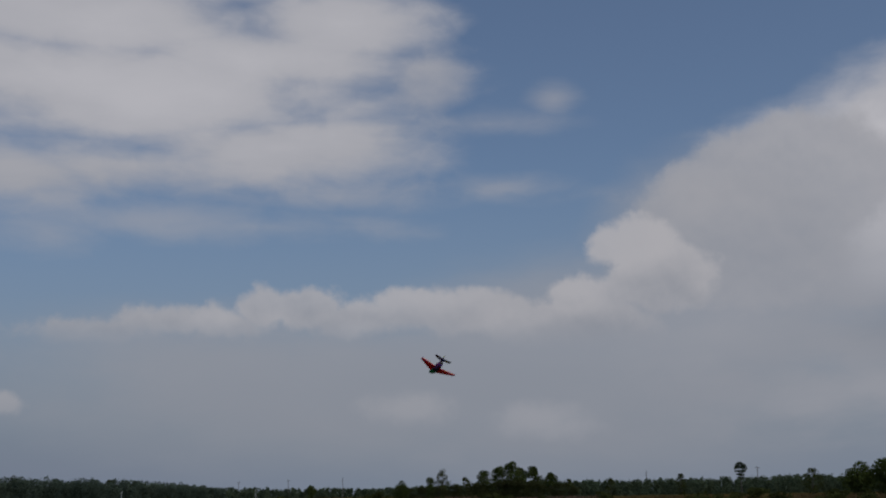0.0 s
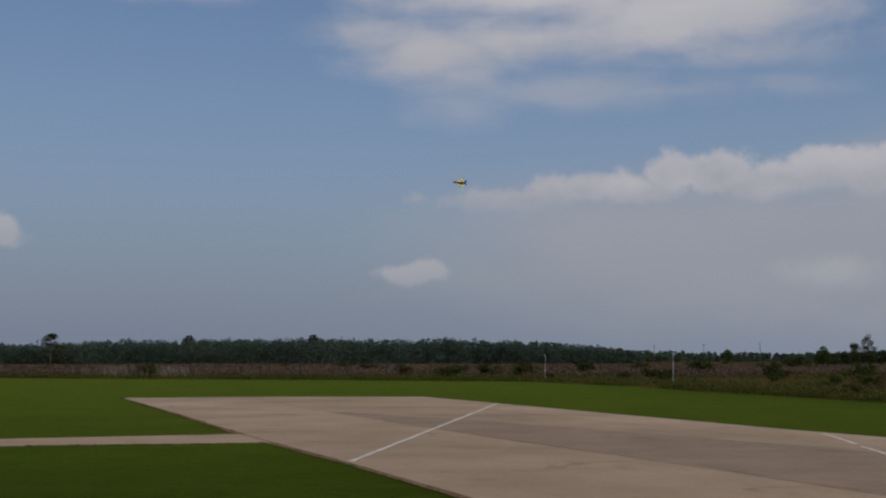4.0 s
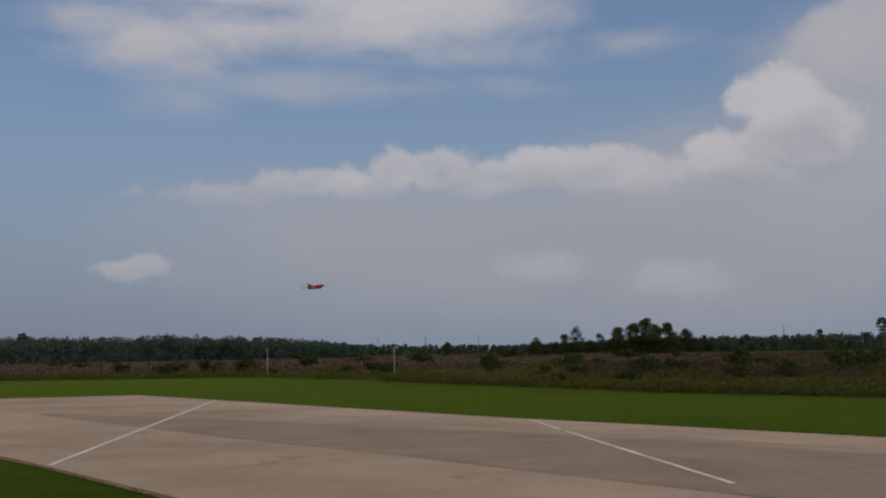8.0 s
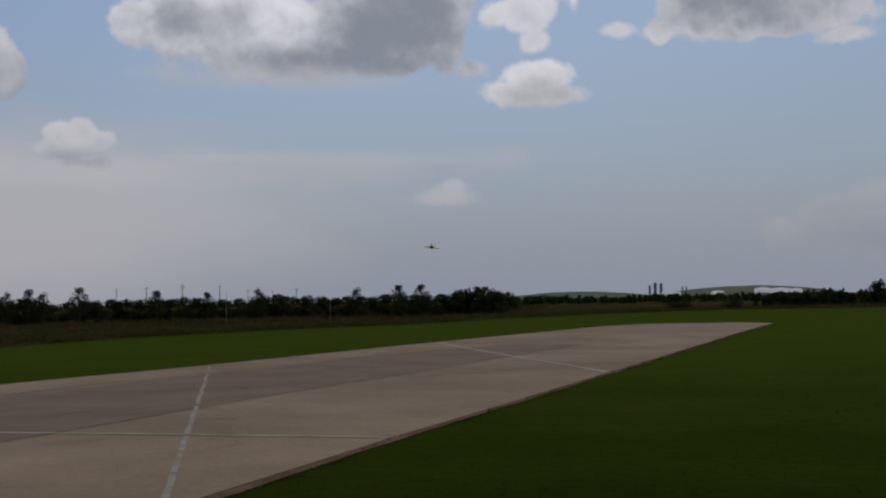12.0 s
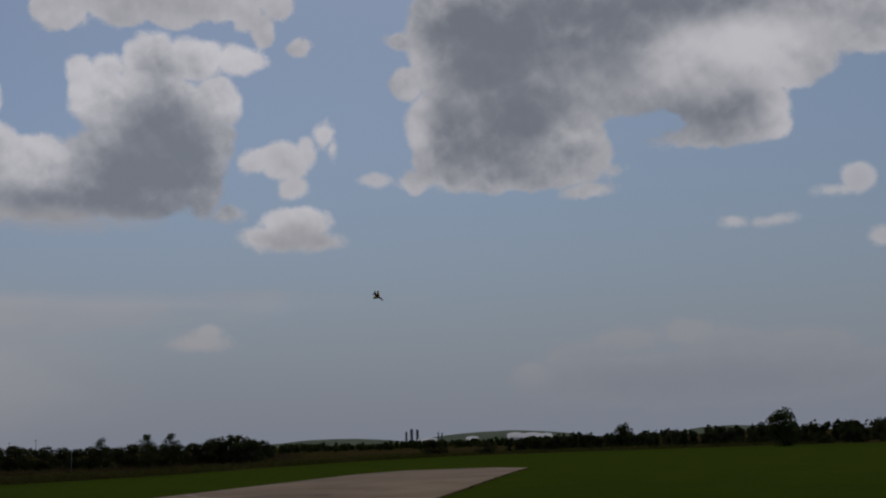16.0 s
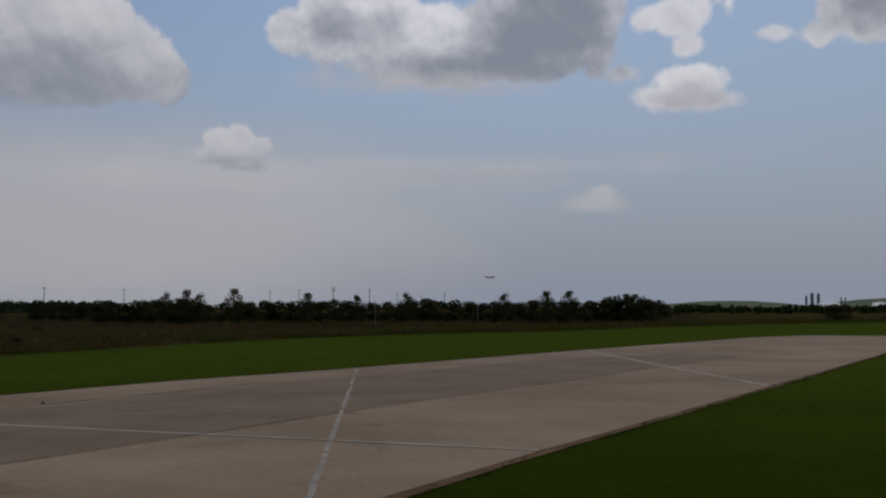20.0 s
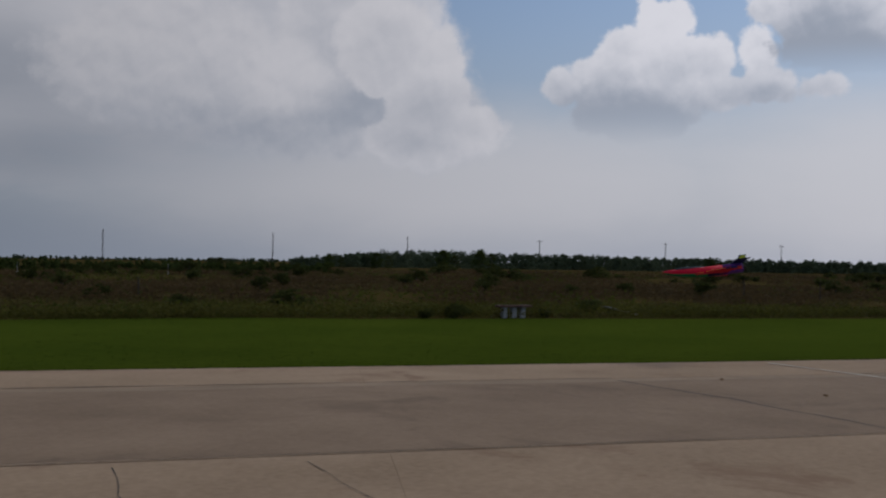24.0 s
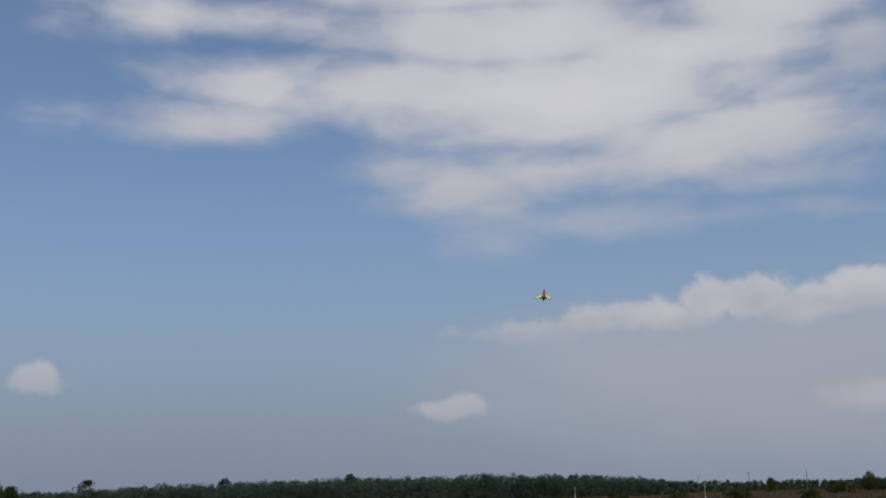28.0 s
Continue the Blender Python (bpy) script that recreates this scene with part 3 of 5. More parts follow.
# hill grass lightened in its colour to show haze before it
M_HILL_HAZED = surface("hazed_grassy_hill", (0.150, 0.180, 0.125), (0.230, 0.260, 0.175), 0.02, 0.2, 1.0, 0.0, shine=0.0)
# tower grey includes painted haze; the pole insulators share it
M_TOWER = surface("hazed_plant_steel", (0.26, 0.29, 0.32), (0.38, 0.41, 0.44), 0.1, 1.0, 0.6, 0.0)
M_DOME = surface("white_membrane", (0.78, 0.79, 0.79), (0.88, 0.88, 0.88), 0.05, 0.5, 0.6, 0.0)
M_RED = surface("red_foam", (0.52, 0.006, 0.028), (0.64, 0.010, 0.038), 6.0, 60.0, 0.5, 0.03, shine=0.12)
M_GREEN = surface("green_film", (0.008, 0.13, 0.050), (0.014, 0.19, 0.075), 6.0, 60.0, 0.5, 0.03, shine=0.12)
M_YELLOW = surface("yellow_film", (0.66, 0.70, 0.04), (0.80, 0.82, 0.07), 6.0, 60.0, 0.5, 0.03, shine=0.12)
M_NAVY = surface("navy_film", (0.016, 0.014, 0.060), (0.028, 0.025, 0.100), 6.0, 60.0, 0.5, 0.03, shine=0.12)
M_PURPLE = surface("purple_film", (0.080, 0.022, 0.15), (0.12, 0.038, 0.22), 6.0, 60.0, 0.5, 0.03, shine=0.12)
M_ORANGE = surface("orange_red_film", (0.95, 0.060, 0.045), (1.0, 0.10, 0.07), 6.0, 60.0, 0.5, 0.03, shine=0.12)
M_CANOPY = surface("smoked_canopy", (0.010, 0.010, 0.016), (0.022, 0.022, 0.030), 6.0, 60.0, 0.12, 0.0)

# ---- building helpers ----


def quick_mesh(name, verts, faces, mat):
    """A large mesh of equal faces from arrays."""
    me = bpy.data.meshes.new(name)
    k = faces.shape[1]
    me.vertices.add(len(verts))
    me.vertices.foreach_set("co", verts.astype(np.float32).ravel())
    me.loops.add(faces.size)
    me.loops.foreach_set("vertex_index", faces.astype(np.int32).ravel())
    me.polygons.add(len(faces))
    me.polygons.foreach_set("loop_start", np.arange(0, faces.size, k, dtype=np.int32))
    me.materials.append(mat)
    me.update(calc_edges=True)
    return me


def part(name, bm, material, parent, label=""):
    """One bmesh as one mesh object under a thing or a part."""
    me = bpy.data.meshes.new(name)
    bm.to_mesh(me)
    bm.free()
    me.materials.append(material)
    ob = new(name, me)
    ob.parent = parent
    return tagged(ob, label)


def piece(name, me, parent, m=None, label=""):
    ob = new(name, me)
    ob.parent = parent
    if m is not None:
        ob.matrix_basis = m
    return tagged(ob, label)


def thing(name, label, category, m=None, group="", kind=""):
    ob = new(name)
    if m is not None:
        ob.matrix_world = m
    return tagged(ob, label, category, group, kind)


def box_bm(sx, sy, sz, at=(0, 0, 0), bevel=0.0):
    bm = bmesh.new()
    bmesh.ops.create_cube(bm, size=1)
    bmesh.ops.scale(bm, vec=(sx, sy, sz), verts=bm.verts)
    if bevel:
        bmesh.ops.bevel(bm, geom=bm.edges[:], offset=bevel, segments=2, affect="EDGES")
    bmesh.ops.translate(bm, vec=at, verts=bm.verts)
    return bm


def pipe_bm(points, radii, sides=8):
    """A tapered tube along points."""
    bm = bmesh.new()
    rings = []
    pts = [Vector(p) for p in points]
    for i, p in enumerate(pts):
        d = (pts[min(i + 1, len(pts) - 1)] - pts[max(i - 1, 0)]).normalized()
        u = d.orthogonal().normalized()
        w = d.cross(u)
        rings.append([bm.verts.new(p + (u * math.cos(2 * math.pi * k / sides) + w * math.sin(2 * math.pi * k / sides)) * radii[i]) for k in range(sides)])
    for a, b in zip(rings, rings[1:]):
        for k in range(sides):
            bm.faces.new((a[k], a[(k + 1) % sides], b[(k + 1) % sides], b[k]))
    bm.faces.new(rings[0][::-1])
    bm.faces.new(rings[-1])
    return bm


def inside(px, py, poly):
    """Which of the points lie in the outline."""
    hit = np.zeros(len(px), bool)
    for (x0, y0), (x1, y1) in zip(poly, poly[1:] + poly[:1]):
        cross = ((y0 > py) != (y1 > py)) & (px < (x1 - x0) * (py - y0) / (y1 - y0 + 1e-12) + x0)
        hit ^= cross
    return hit


def far_place(az, dist):
    return math.sin(radians(az)) * dist, math.cos(radians(az)) * dist


# ---- ground, lawn, runway ----
def ground_sheet():
    bm = bmesh.new()
    rings = [0, 40, 120, 300, 700, 1600, 4800]
    loops = [[bm.verts.new((0, 0, 0))]]
    for r in rings[1:]:
        loops.append([bm.verts.new((r * math.sin(k * math.pi / 36), r * math.cos(k * math.pi / 36), 0)) for k in range(72)])
    for k in range(72):
        bm.faces.new((loops[0][0], loops[1][(k + 1) % 72], loops[1][k]))
        for a, b in zip(loops[1:], loops[2:]):
            bm.faces.new((a[k], a[(k + 1) % 72], b[(k + 1) % 72], b[k]))
    return tagged(part("ground", bm, M_MEADOW, None), "flat weedy brown meadow reaching the horizon", "ground", kind="structure")


ground_sheet()
# the line where the mowing stops, then round behind the eye
MOW_LINE = [(-110, 97), (-84, 93), (-56, 89.5), (-28.6, 86), (-15, 84), (-6, 71), (0.3, 57.4), (4.6, 48.9), (8, 41), (12.7, 34.5), (19, 27), (25, 19.5), (29, 14.8), (35.4, 4.6),
            (43, -5.2), (57, -18), (63.3, -29), (68, -43.2), (84, -71.7), (88, -88), (79.5, -100.4), (62, -118)]
LAWN = MOW_LINE + [(0, -125), (-80, -95), (-125, 0), (-122, 70)]


def wavy(line, step, amount):
    """The line with more points, pushed about a little."""
    out = []
    for (x0, y0), (x1, y1) in zip(line, line[1:]):
        n = max(1, int(math.hypot(x1 - x0, y1 - y0) / step))
        for k in range(n):
            p = Vector((x0 + (x1 - x0) * k / n, y0 + (y1 - y0) * k / n, 0))
            w = noise.noise_vector(p * 0.9) * amount + noise.noise_vector(p * 4.0) * amount * 0.4
            out.append((p.x + w.x, p.y + w.y))
    return out + [line[-1]]


def sheet(name, outline, z, mat, depth=0.0):
    bm = bmesh.new()
    f = bm.faces.new([bm.verts.new((x, y, z)) for x, y in outline])
    if f.normal.z < 0:
        f.normal_flip()
    f.normal_update()
    if f.normal.z < 0:
        f.normal_flip()
    if depth:
        r = bmesh.ops.extrude_face_region(bm, geom=[f])
        bmesh.ops.translate(bm, vec=(0, 0, -depth), verts=[v for v in r["geom"] if isinstance(v, bmesh.types.BMVert)])
    bmesh.ops.triangulate(bm, faces=[q for q in bm.faces if len(q.verts) > 4])
    bmesh.ops.recalc_face_normals(bm, faces=bm.faces)
    return part(name, bm, mat, None)


tagged(sheet("lawn", wavy(LAWN + LAWN[:1], 3.0, 0.8)[:-1], 0.006, M_LAWN), "short mown green grass round the runway", "lawn", kind="structure")

NEAR_EDGE = [(-24.7, 44.2), (-17.0, 33.2), (-10.7, 24.0), (-8.85, 21.3), (-5.86, 17.3), (-1.2, 10.5), (0.4, 8.4), (9.3, -3.8), (11.8, -7.0), (14.75, -11.0), (18.9, -16.6), (35.0, -38.2), (43.0, -49.3)]
FAR_EDGE = [(-12.8, 48.6), (-8.3, 42.0), (-3.1, 34.2), (1.86, 26.9), (7.0, 20.4), (11.5, 14.0), (15.6, 8.2), (19.3, 2.9), (22.3, -1.3), (25.6, -5.7), (28.6, -10.9), (36.1, -22.2), (48.6, -42.3), (49.6, -46.0)]


def along(line, s):
    """The point at a share s of a line's run along the runway."""
    ux, uy = 0.575, -0.818
    u = [x * ux + y * uy for x, y in line]
    q = u[0] + (u[-1] - u[0]) * s
    return np.array((np.interp(q, u, [p[0] for p in line]), np.interp(q, u, [p[1] for p in line])))


def on_runway(s, v):
    a, b = along(NEAR_EDGE, s), along(FAR_EDGE, s)
    return a + (b - a) * v


runway = tagged(new("runway"), "pale worn concrete runway with cracked joints and white lines", "runway", kind="structure")
LANES = (0.0, 0.375, 0.815, 1.0)
BAYS = 22
joint_base = sheet("joint_filler", NEAR_EDGE + [(46.4, -50.2)] + FAR_EDGE[::-1] + [(-18.8, 47.3)], 0.012, M_SOIL)
joint_base.parent = runway
for i in range(BAYS):
    for j in range(3):
        s0, s1 = i / BAYS, (i + 1) / BAYS
        near = LANES[j] + (0.0013 if j else 0.0)
        far = LANES[j + 1] - (0.0013 if j < 2 else 0.0)
        s0, s1 = s0 + 1e-5, s1 - 1e-5
        q = [on_runway(s0, near), on_runway(s1, near), on_runway(s1, far), on_runway(s0, far)]
        z = 0.0195 + random.uniform(-0.001, 0.001)
        up = [bmesh.new()]
        bm = up[0]
        top = [bm.verts.new((p[0], p[1], z)) for p in q]
        low = [bm.verts.new((p[0], p[1], 0.0)) for p in q]
        bm.faces.new(top)
        for k in range(4):
            bm.faces.new((low[k], low[(k + 1) % 4], top[(k + 1) % 4], top[k]))
        bmesh.ops.recalc_face_normals(bm, faces=bm.faces)
        part("slab", bm, M_CONCRETE, runway)
for corner in ([(-24.7, 44.2), (-18.8, 47.3), (-12.8, 48.6)], [(43.0, -49.3), (46.4, -50.2), (49.6, -46.0)]):
    ob = sheet("slab", corner, 0.0195, M_CONCRETE, 0.015)
    ob.parent = runway
# the middle lane is darker and worn
def worn_edge(q, wide):
    """The far rim of the worn lane: it opens out from the near joint."""
    return float(np.interp(q, (0.13, 0.17, 0.223, 0.267, 0.33, 0.70, 0.76), (0.40, 0.55, 0.67, 0.75, 0.785, 0.80, 0.62))) + wide


for z, mat, wide in ((0.0225, M_STAIN, 0.022), (0.0245, M_PATCH, -0.012)):
    n = 90
    steps = [0.128 + 0.632 * k / n for k in range(n + 1)]
    rim = [on_runway(q, 0.3785 + (0.004 if z > 0.024 else 0.0)) for q in steps]
    rim += [on_runway(q, min(0.808, worn_edge(q, wide) + 0.022 * noise.noise((q * 45, 5, wide)))) for q in steps[::-1]]
    ob = sheet("worn_lane", [(p[0], p[1]) for p in rim], z, mat, 0.004)
    ob.parent = runway
# soil margin along the near edge, and under the path
margin = [(x - 0.11, y - 0.085) for x, y in wavy(NEAR_EDGE, 0.35, 0.035)]
tagged(sheet("soil_margin", margin + NEAR_EDGE[::-1], 0.015, M_SOIL), "reddish bare soil along the runway edge", "soil", kind="structure")
path = tagged(sheet("footpath", [(-10.4, 23.4), (-15.2, 20.4), (-34, 9.0), (-33, 7.4), (-14.5, 18.6), (-8.8, 21.2)], 0.020, M_CONCRETE, 0.018), "narrow pale concrete path joining the runway", "path", kind="structure")


def painted(points, width, gaps=(), paint=None):
    """A worn stripe along points, with bare stretches (from, to, as shares)."""
    line = wavy(points, 0.4, 0.02)
    n = len(line)
    bm = bmesh.new()
    last = None
    for k, (x, y) in enumerate(line):
        d = Vector((line[min(k + 1, n - 1)][0] - line[max(k - 1, 0)][0], line[min(k + 1, n - 1)][1] - line[max(k - 1, 0)][1], 0)).normalized()
        w = Vector((-d.y, d.x, 0)) * width / 2 * random.uniform(0.82, 1.1)
        pair = [bm.verts.new(Vector((x, y, 0.0278)) + w), bm.verts.new(Vector((x, y, 0.0278)) - w)]
        if last and not any(a <= k / n <= b for a, b in gaps):
            bm.faces.new((last[0], last[1], pair[1], pair[0]))
        last = pair
    bmesh.ops.recalc_face_normals(bm, faces=bm.faces)
    part("painted_line", bm, paint or M_PAINT, runway, "worn white painted line")


painted([(-8.2, 41.6), (-5.9, 17.4)], 0.10)
painted([(1.9, 26.4), (2.35, 22.2), (3.29, 13.5), (3.43, 12.1), (3.9, 8.4)], 0.08, ((0.19, 0.22), (0.72, 0.79)))
painted([(3.9, 8.4), (5.56, 9.45), (7.6, 11.05), (11.5, 13.7)], 0.088)
painted([(28.3, -11.3), (13.74, -5.25), (9.3, -3.4)], 0.07, ((0.10, 0.16), (0.30, 0.32), (0.55, 0.565)), M_FADED)
painted([(20.3, 0.8), (13.74, -5.25), (11.8, -7.0)], 0.08)
painted([(36.1, -23.3), (27.0, -19.6), (18.9, -16.5)], 0.09)
# long cracks
CRACKS = [(run, (0.012, 0.026) if run[0][0] == 16.4 else (0.001, 0.0055), 0.09) for run in ([(16.4, 2.6), (14.9, 1.0), (13.6, -0.15), (12.7, -0.85)], [(12.5, -1.0), (11.7, -1.9), (11.0, -2.8)], [(8.31, 4.87), (7.7, 4.45), (7.2, 4.02)], [(12.9, 12.05), (12.7, 11.75)], [(12.2, 11.4), (11.9, 11.15), (11.7, 11.1)], [(9.07, 3.69), (8.45, 3.1), (7.87, 2.56), (7.3, 1.9)],
            [(-1.5, 22.5), (2.0, 18.2), (5.2, 14.0), (7.0, 12.9)])]
# the long joints between the lanes have opened here and there
for v, spans in ((0.8145, ((0.29, 0.325), (0.33, 0.40), (0.41, 0.485), (0.52, 0.60))), (0.3765, ((0.30, 0.36), (0.37, 0.415), (0.42, 0.52), (0.53, 0.56)))):
    CRACKS += [([tuple(on_runway(s0 + (s1 - s0) * k / 6, v)) for k in range(7)], (0.007, 0.021) if v > 0.5 else (0.001, 0.006), 0.035) for s0, s1 in spans]
for run, wide, stray in CRACKS:
    line = wavy(run, 0.25, stray)
    bm = bmesh.new()
    last = None
    for k, (x, y) in enumerate(line):
        e, g = line[max(k - 1, 0)], line[min(k + 1, len(line) - 1)]
        side = Vector((e[1] - g[1], g[0] - e[0], 0)).normalized() * random.uniform(*wide)
        pair = [bm.verts.new(Vector((x, y, 0.0262)) + side), bm.verts.new(Vector((x, y, 0.0262)) - side)]
        if last:
            bm.faces.new((last[0], last[1], pair[1], pair[0]))
        last = pair
    bmesh.ops.recalc_face_normals(bm, faces=bm.faces)
    part("crack", bm, M_PLANK, runway, "dark crack filled with dirt")


# ---- vegetation ----
def leaves(centres, normals_up, size, rng, flat=1.0):
    """Square leaves of a size at the centres, turned at random."""
    n = len(centres)
    a = rng.normal(size=(n, 3)) * (1, 1, flat)
    a /= np.linalg.norm(a, axis=1)[:, None]
    b = rng.normal(size=(n, 3)) * (1, 1, flat)
    b[:, 2] += normals_up
    b -= (a * b).sum(1)[:, None] * a
    b /= np.linalg.norm(b, axis=1)[:, None]
    s = size * rng.uniform(0.55, 1.25, (n, 1))
    v = np.stack([centres - a * s, centres - b * s * 0.7, centres + a * s, centres + b * s * 0.7], 1).reshape(-1, 3)
    return v, np.arange(4 * n).reshape(-1, 4)


def lobe_points(rng, lobes, count):
    """Points near the skins of the lobes (x, y, z, rx, ry, rz)."""
    pts = []
    vol = np.array([q[3] * q[4] * q[5] for q in lobes]) ** 0.67
    for q, c in zip(lobes, (vol / vol.sum() * count).astype(int) + 1):
        d = rng.normal(size=(c, 3))
        d /= np.linalg.norm(d, axis=1)[:, None]
        d *= rng.uniform(0.35, 1.08, (c, 1)) ** 0.5
        pts.append(np.array(q[:3]) + d * np.array(q[3:]))
    return np.concatenate(pts)


def make_tree(name, label, category, lobes, trunk, leaf, count, mat, seed, limbs=True):
    """A tree at the origin: tapered trunk with limbs, and a crown of many leaves."""
    rng = np.random.default_rng(seed)
    root = thing(name, label, category)
    h, r = trunk
    bm = pipe_bm([(0, 0, 0), (0.06 * h * 0.3, 0, h * 0.4), (-0.03 * h, 0.02 * h, h * 0.75), (0, 0, h)], [r, r * 0.75, r * 0.5, r * 0.2], 7)
    if limbs:
        for q in lobes[:7]:
            z = min(h * 0.85, max(h * 0.3, q[2] - q[5]))
            for ob in (pipe_bm([(0, 0, z), (q[0] * 0.5, q[1] * 0.5, (z + q[2]) / 2), tuple(q[:3])], [r * 0.45, r * 0.3, r * 0.1], 5),):
                me = bpy.data.meshes.new("limb")
                ob.to_mesh(me)
                ob.free()
                bm.from_mesh(me)
                bpy.data.meshes.remove(me)
    part("trunk", bm, M_BARK, root, "grey trunk with bare limbs")
    v, f = leaves(lobe_points(rng, lobes, count), 0.0, leaf, rng)
    v[:, 2] = np.maximum(v[:, 2], 0.02)
    piece("crown", quick_mesh("crown", v, f, mat), root)
    return root


def round_lobes(rng, h, w, low, n, small=0.25, large=0.45):
    """Lobes of a broad crown between the heights low and h, with half width w."""
    out = []
    for _ in range(n):
        z = rng.uniform(low, h)
        k = math.sqrt(max(0.08, 1 - abs(2 * (z - low) / (h - low) - 0.8) ** 2))
        a, d = rng.uniform(0, 2 * math.pi), w * k * rng.uniform(0.2, 0.75)
        s = w * rng.uniform(small, large)
        out.append((d * math.cos(a), d * math.sin(a), min(z, h - s * 0.5), s, s, s * 0.75))
    return out


def pine_lobes(rng, h, w):
    """Flat plates of needles in tiers, with gaps between them."""
    out = []
    for z, k, n in ((0.55, 0.42, 3), (0.64, 0.55, 4), (0.735, 0.82, 6), (0.77, 0.5, 4), (0.855, 1.0, 8), (0.89, 0.75, 6), (0.945, 0.82, 6), (0.985, 0.42, 4)):
        a0 = rng.uniform(0, 2 * math.pi)
        for i in range(n):
            a = a0 + 2 * math.pi * i / n + rng.uniform(-0.3, 0.3)
            r = w * k * rng.uniform(0.5, 0.85)
            out.append((r * math.cos(a), r * math.sin(a), h * (z + rng.uniform(-0.035, 0.03)), w * rng.uniform(0.24, 0.36), w * rng.uniform(0.24, 0.36), h * rng.uniform(0.018, 0.034)))
    return out


PROTO = {}
for k in range(4):
    r = np.random.default_rng(20 + k)
    PROTO["oak", k] = make_tree("tree", "broad green tree on the edge of the meadow", "tree", round_lobes(r, 8.0, 4.3, 0.4, 38), (6.4, 0.28), 0.26, 3600, M_LEAF, 40 + k)
    PROTO["bush", k] = make_tree("bush", "dark green dense bush in the thicket", "bush", round_lobes(r, 3.0, 2.2, 0.3, 16), (1.8, 0.09), 0.15, 1300, M_DARK, 50 + k)
    PROTO["shrub", k] = make_tree("shrub", "low dark shrub among the weeds", "shrub", round_lobes(r, 1.0, 0.9, 0.2, 8), (0.6, 0.03), 0.09, 420, M_SHRUB, 60 + k)
    PROTO["bare", k] = make_tree("tree", "thin-leaved small tree with open branches", "tree", round_lobes(r, 6.0, 2.6, 0.1, 64, 0.13, 0.26), (5.6, 0.11), 0.12, 1900, M_SHRUB, 70 + k)
for k in range(4):
    r = np.random.default_rng(90 + k)
    PROTO["open", k] = make_tree("tree", "airy green tree with visible limbs and gaps", "tree", round_lobes(r, 7.5, 3.6, 0.8, 42, 0.18, 0.34), (6.6, 0.15), 0.19, 2900, M_OPEN, 95 + k)
for k in range(2):
    r = np.random.default_rng(30 + k)
    PROTO["pine", k] = make_tree("pine_tree", "tall dark pine with flat tiers of needles", "tree", pine_lobes(r, 9.0, 2.0), (8.8, 0.17), 0.17, 2600, M_PINE, 80 + k)
USED = set()


def plant(kind, az, dist, high, wide=1.0, number=None, group=""):
    """One tree or bush at a bearing and distance, of a height in metres."""
    own = {"oak": 8.0, "bush": 3.0, "shrub": 1.0, "bare": 6.0, "open": 7.5, "pine": 9.0}[kind]
    k = (number if number is not None else int(az * 7.3 + dist)) % (2 if kind == "pine" else 4)
    x, y = far_place(az, dist)
    s = high / own
    m = Matrix.LocRotScale((x, y, 0), Euler((0, 0, radians(az * 47.0 + dist * 13.0))), None)
    if (kind, k) in USED:
        ob = copy_thing(PROTO[kind, k], m)
    else:
        ob = PROTO[kind, k]
        USED.add((kind, k))
        ob.matrix_world = m
    ob.matrix_basis = m @ Matrix.Diagonal((s * wide, s * wide, s, 1))
    return tagged(ob, group=group)


# far woods, one mass of trees each; most wear leaf colours with haze painted in
def woods(name, label, az0, az1, dist, deep, tops, count, per_tree, leaf, mat, seed):
    """Many trees between two bearings; tops: (bearing, height in metres) along them."""
    rng = np.random.default_rng(seed)
    pts = []
    az = rng.uniform(az0, az1, count)
    d = dist + rng.uniform(0, deep, count)
    h = np.interp(az, [q[0] for q in tops], [q[1] for q in tops]) * d / dist * (0.66 + 0.44 * rng.uniform(0, 1, count) ** 0.7)
    for a, r, t in zip(az, d, h):
        x, y = far_place(a, r)
        w = t * rng.uniform(0.26, 0.46)
        n = rng.integers(4, 8)
        # the crown is heaped from lobes, smaller towards its top
        turn, up = rng.uniform(0, 2 * math.pi, n), np.sort(rng.uniform(0.15, 0.9, n))
        up[0], up[1] = 0.10, 0.24
        out = w * rng.uniform(0.1, 0.75, n) * np.sqrt(1.05 - up)
        hub = np.stack([x + out * np.cos(turn), y + out * np.sin(turn), up * t], 1)
        big = np.minimum(w * rng.uniform(0.42, 0.70, n) * (1.35 - 0.7 * up), (1.0 - up) * t + 0.1 * t)
        hub[0], big[0] = (x, y, 0.12 * t), max(0.9 * w, 0.28 * t)
        pick = rng.integers(0, n, per_tree)
        c = rng.normal(size=(per_tree, 3))
        c /= np.linalg.norm(c, axis=1)[:, None]
        c *= rng.uniform(0.45, 1.0, (per_tree, 1)) ** 0.5
        pts.append(hub[pick] + c * big[pick][:, None])
    p = np.concatenate(pts)
    p[:, 2] = np.maximum(p[:, 2], leaf * 0.3)
    v, f = leaves(p, 0.0, leaf, rng)
    ob = new(name, quick_mesh(name, v, f, mat))
    return tagged(ob, label, "woods", kind="stuff")


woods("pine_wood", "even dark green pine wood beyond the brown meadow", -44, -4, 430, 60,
      [(-44, 7.5), (-36, 7.5), (-34, 6.2), (-28, 8.0), (-20, 8.6), (-13, 8.4), (-9, 7.6), (-6, 6.0), (-4, 4.0)], 2300, 130, 0.40, M_GROVE_HAZED, 101)
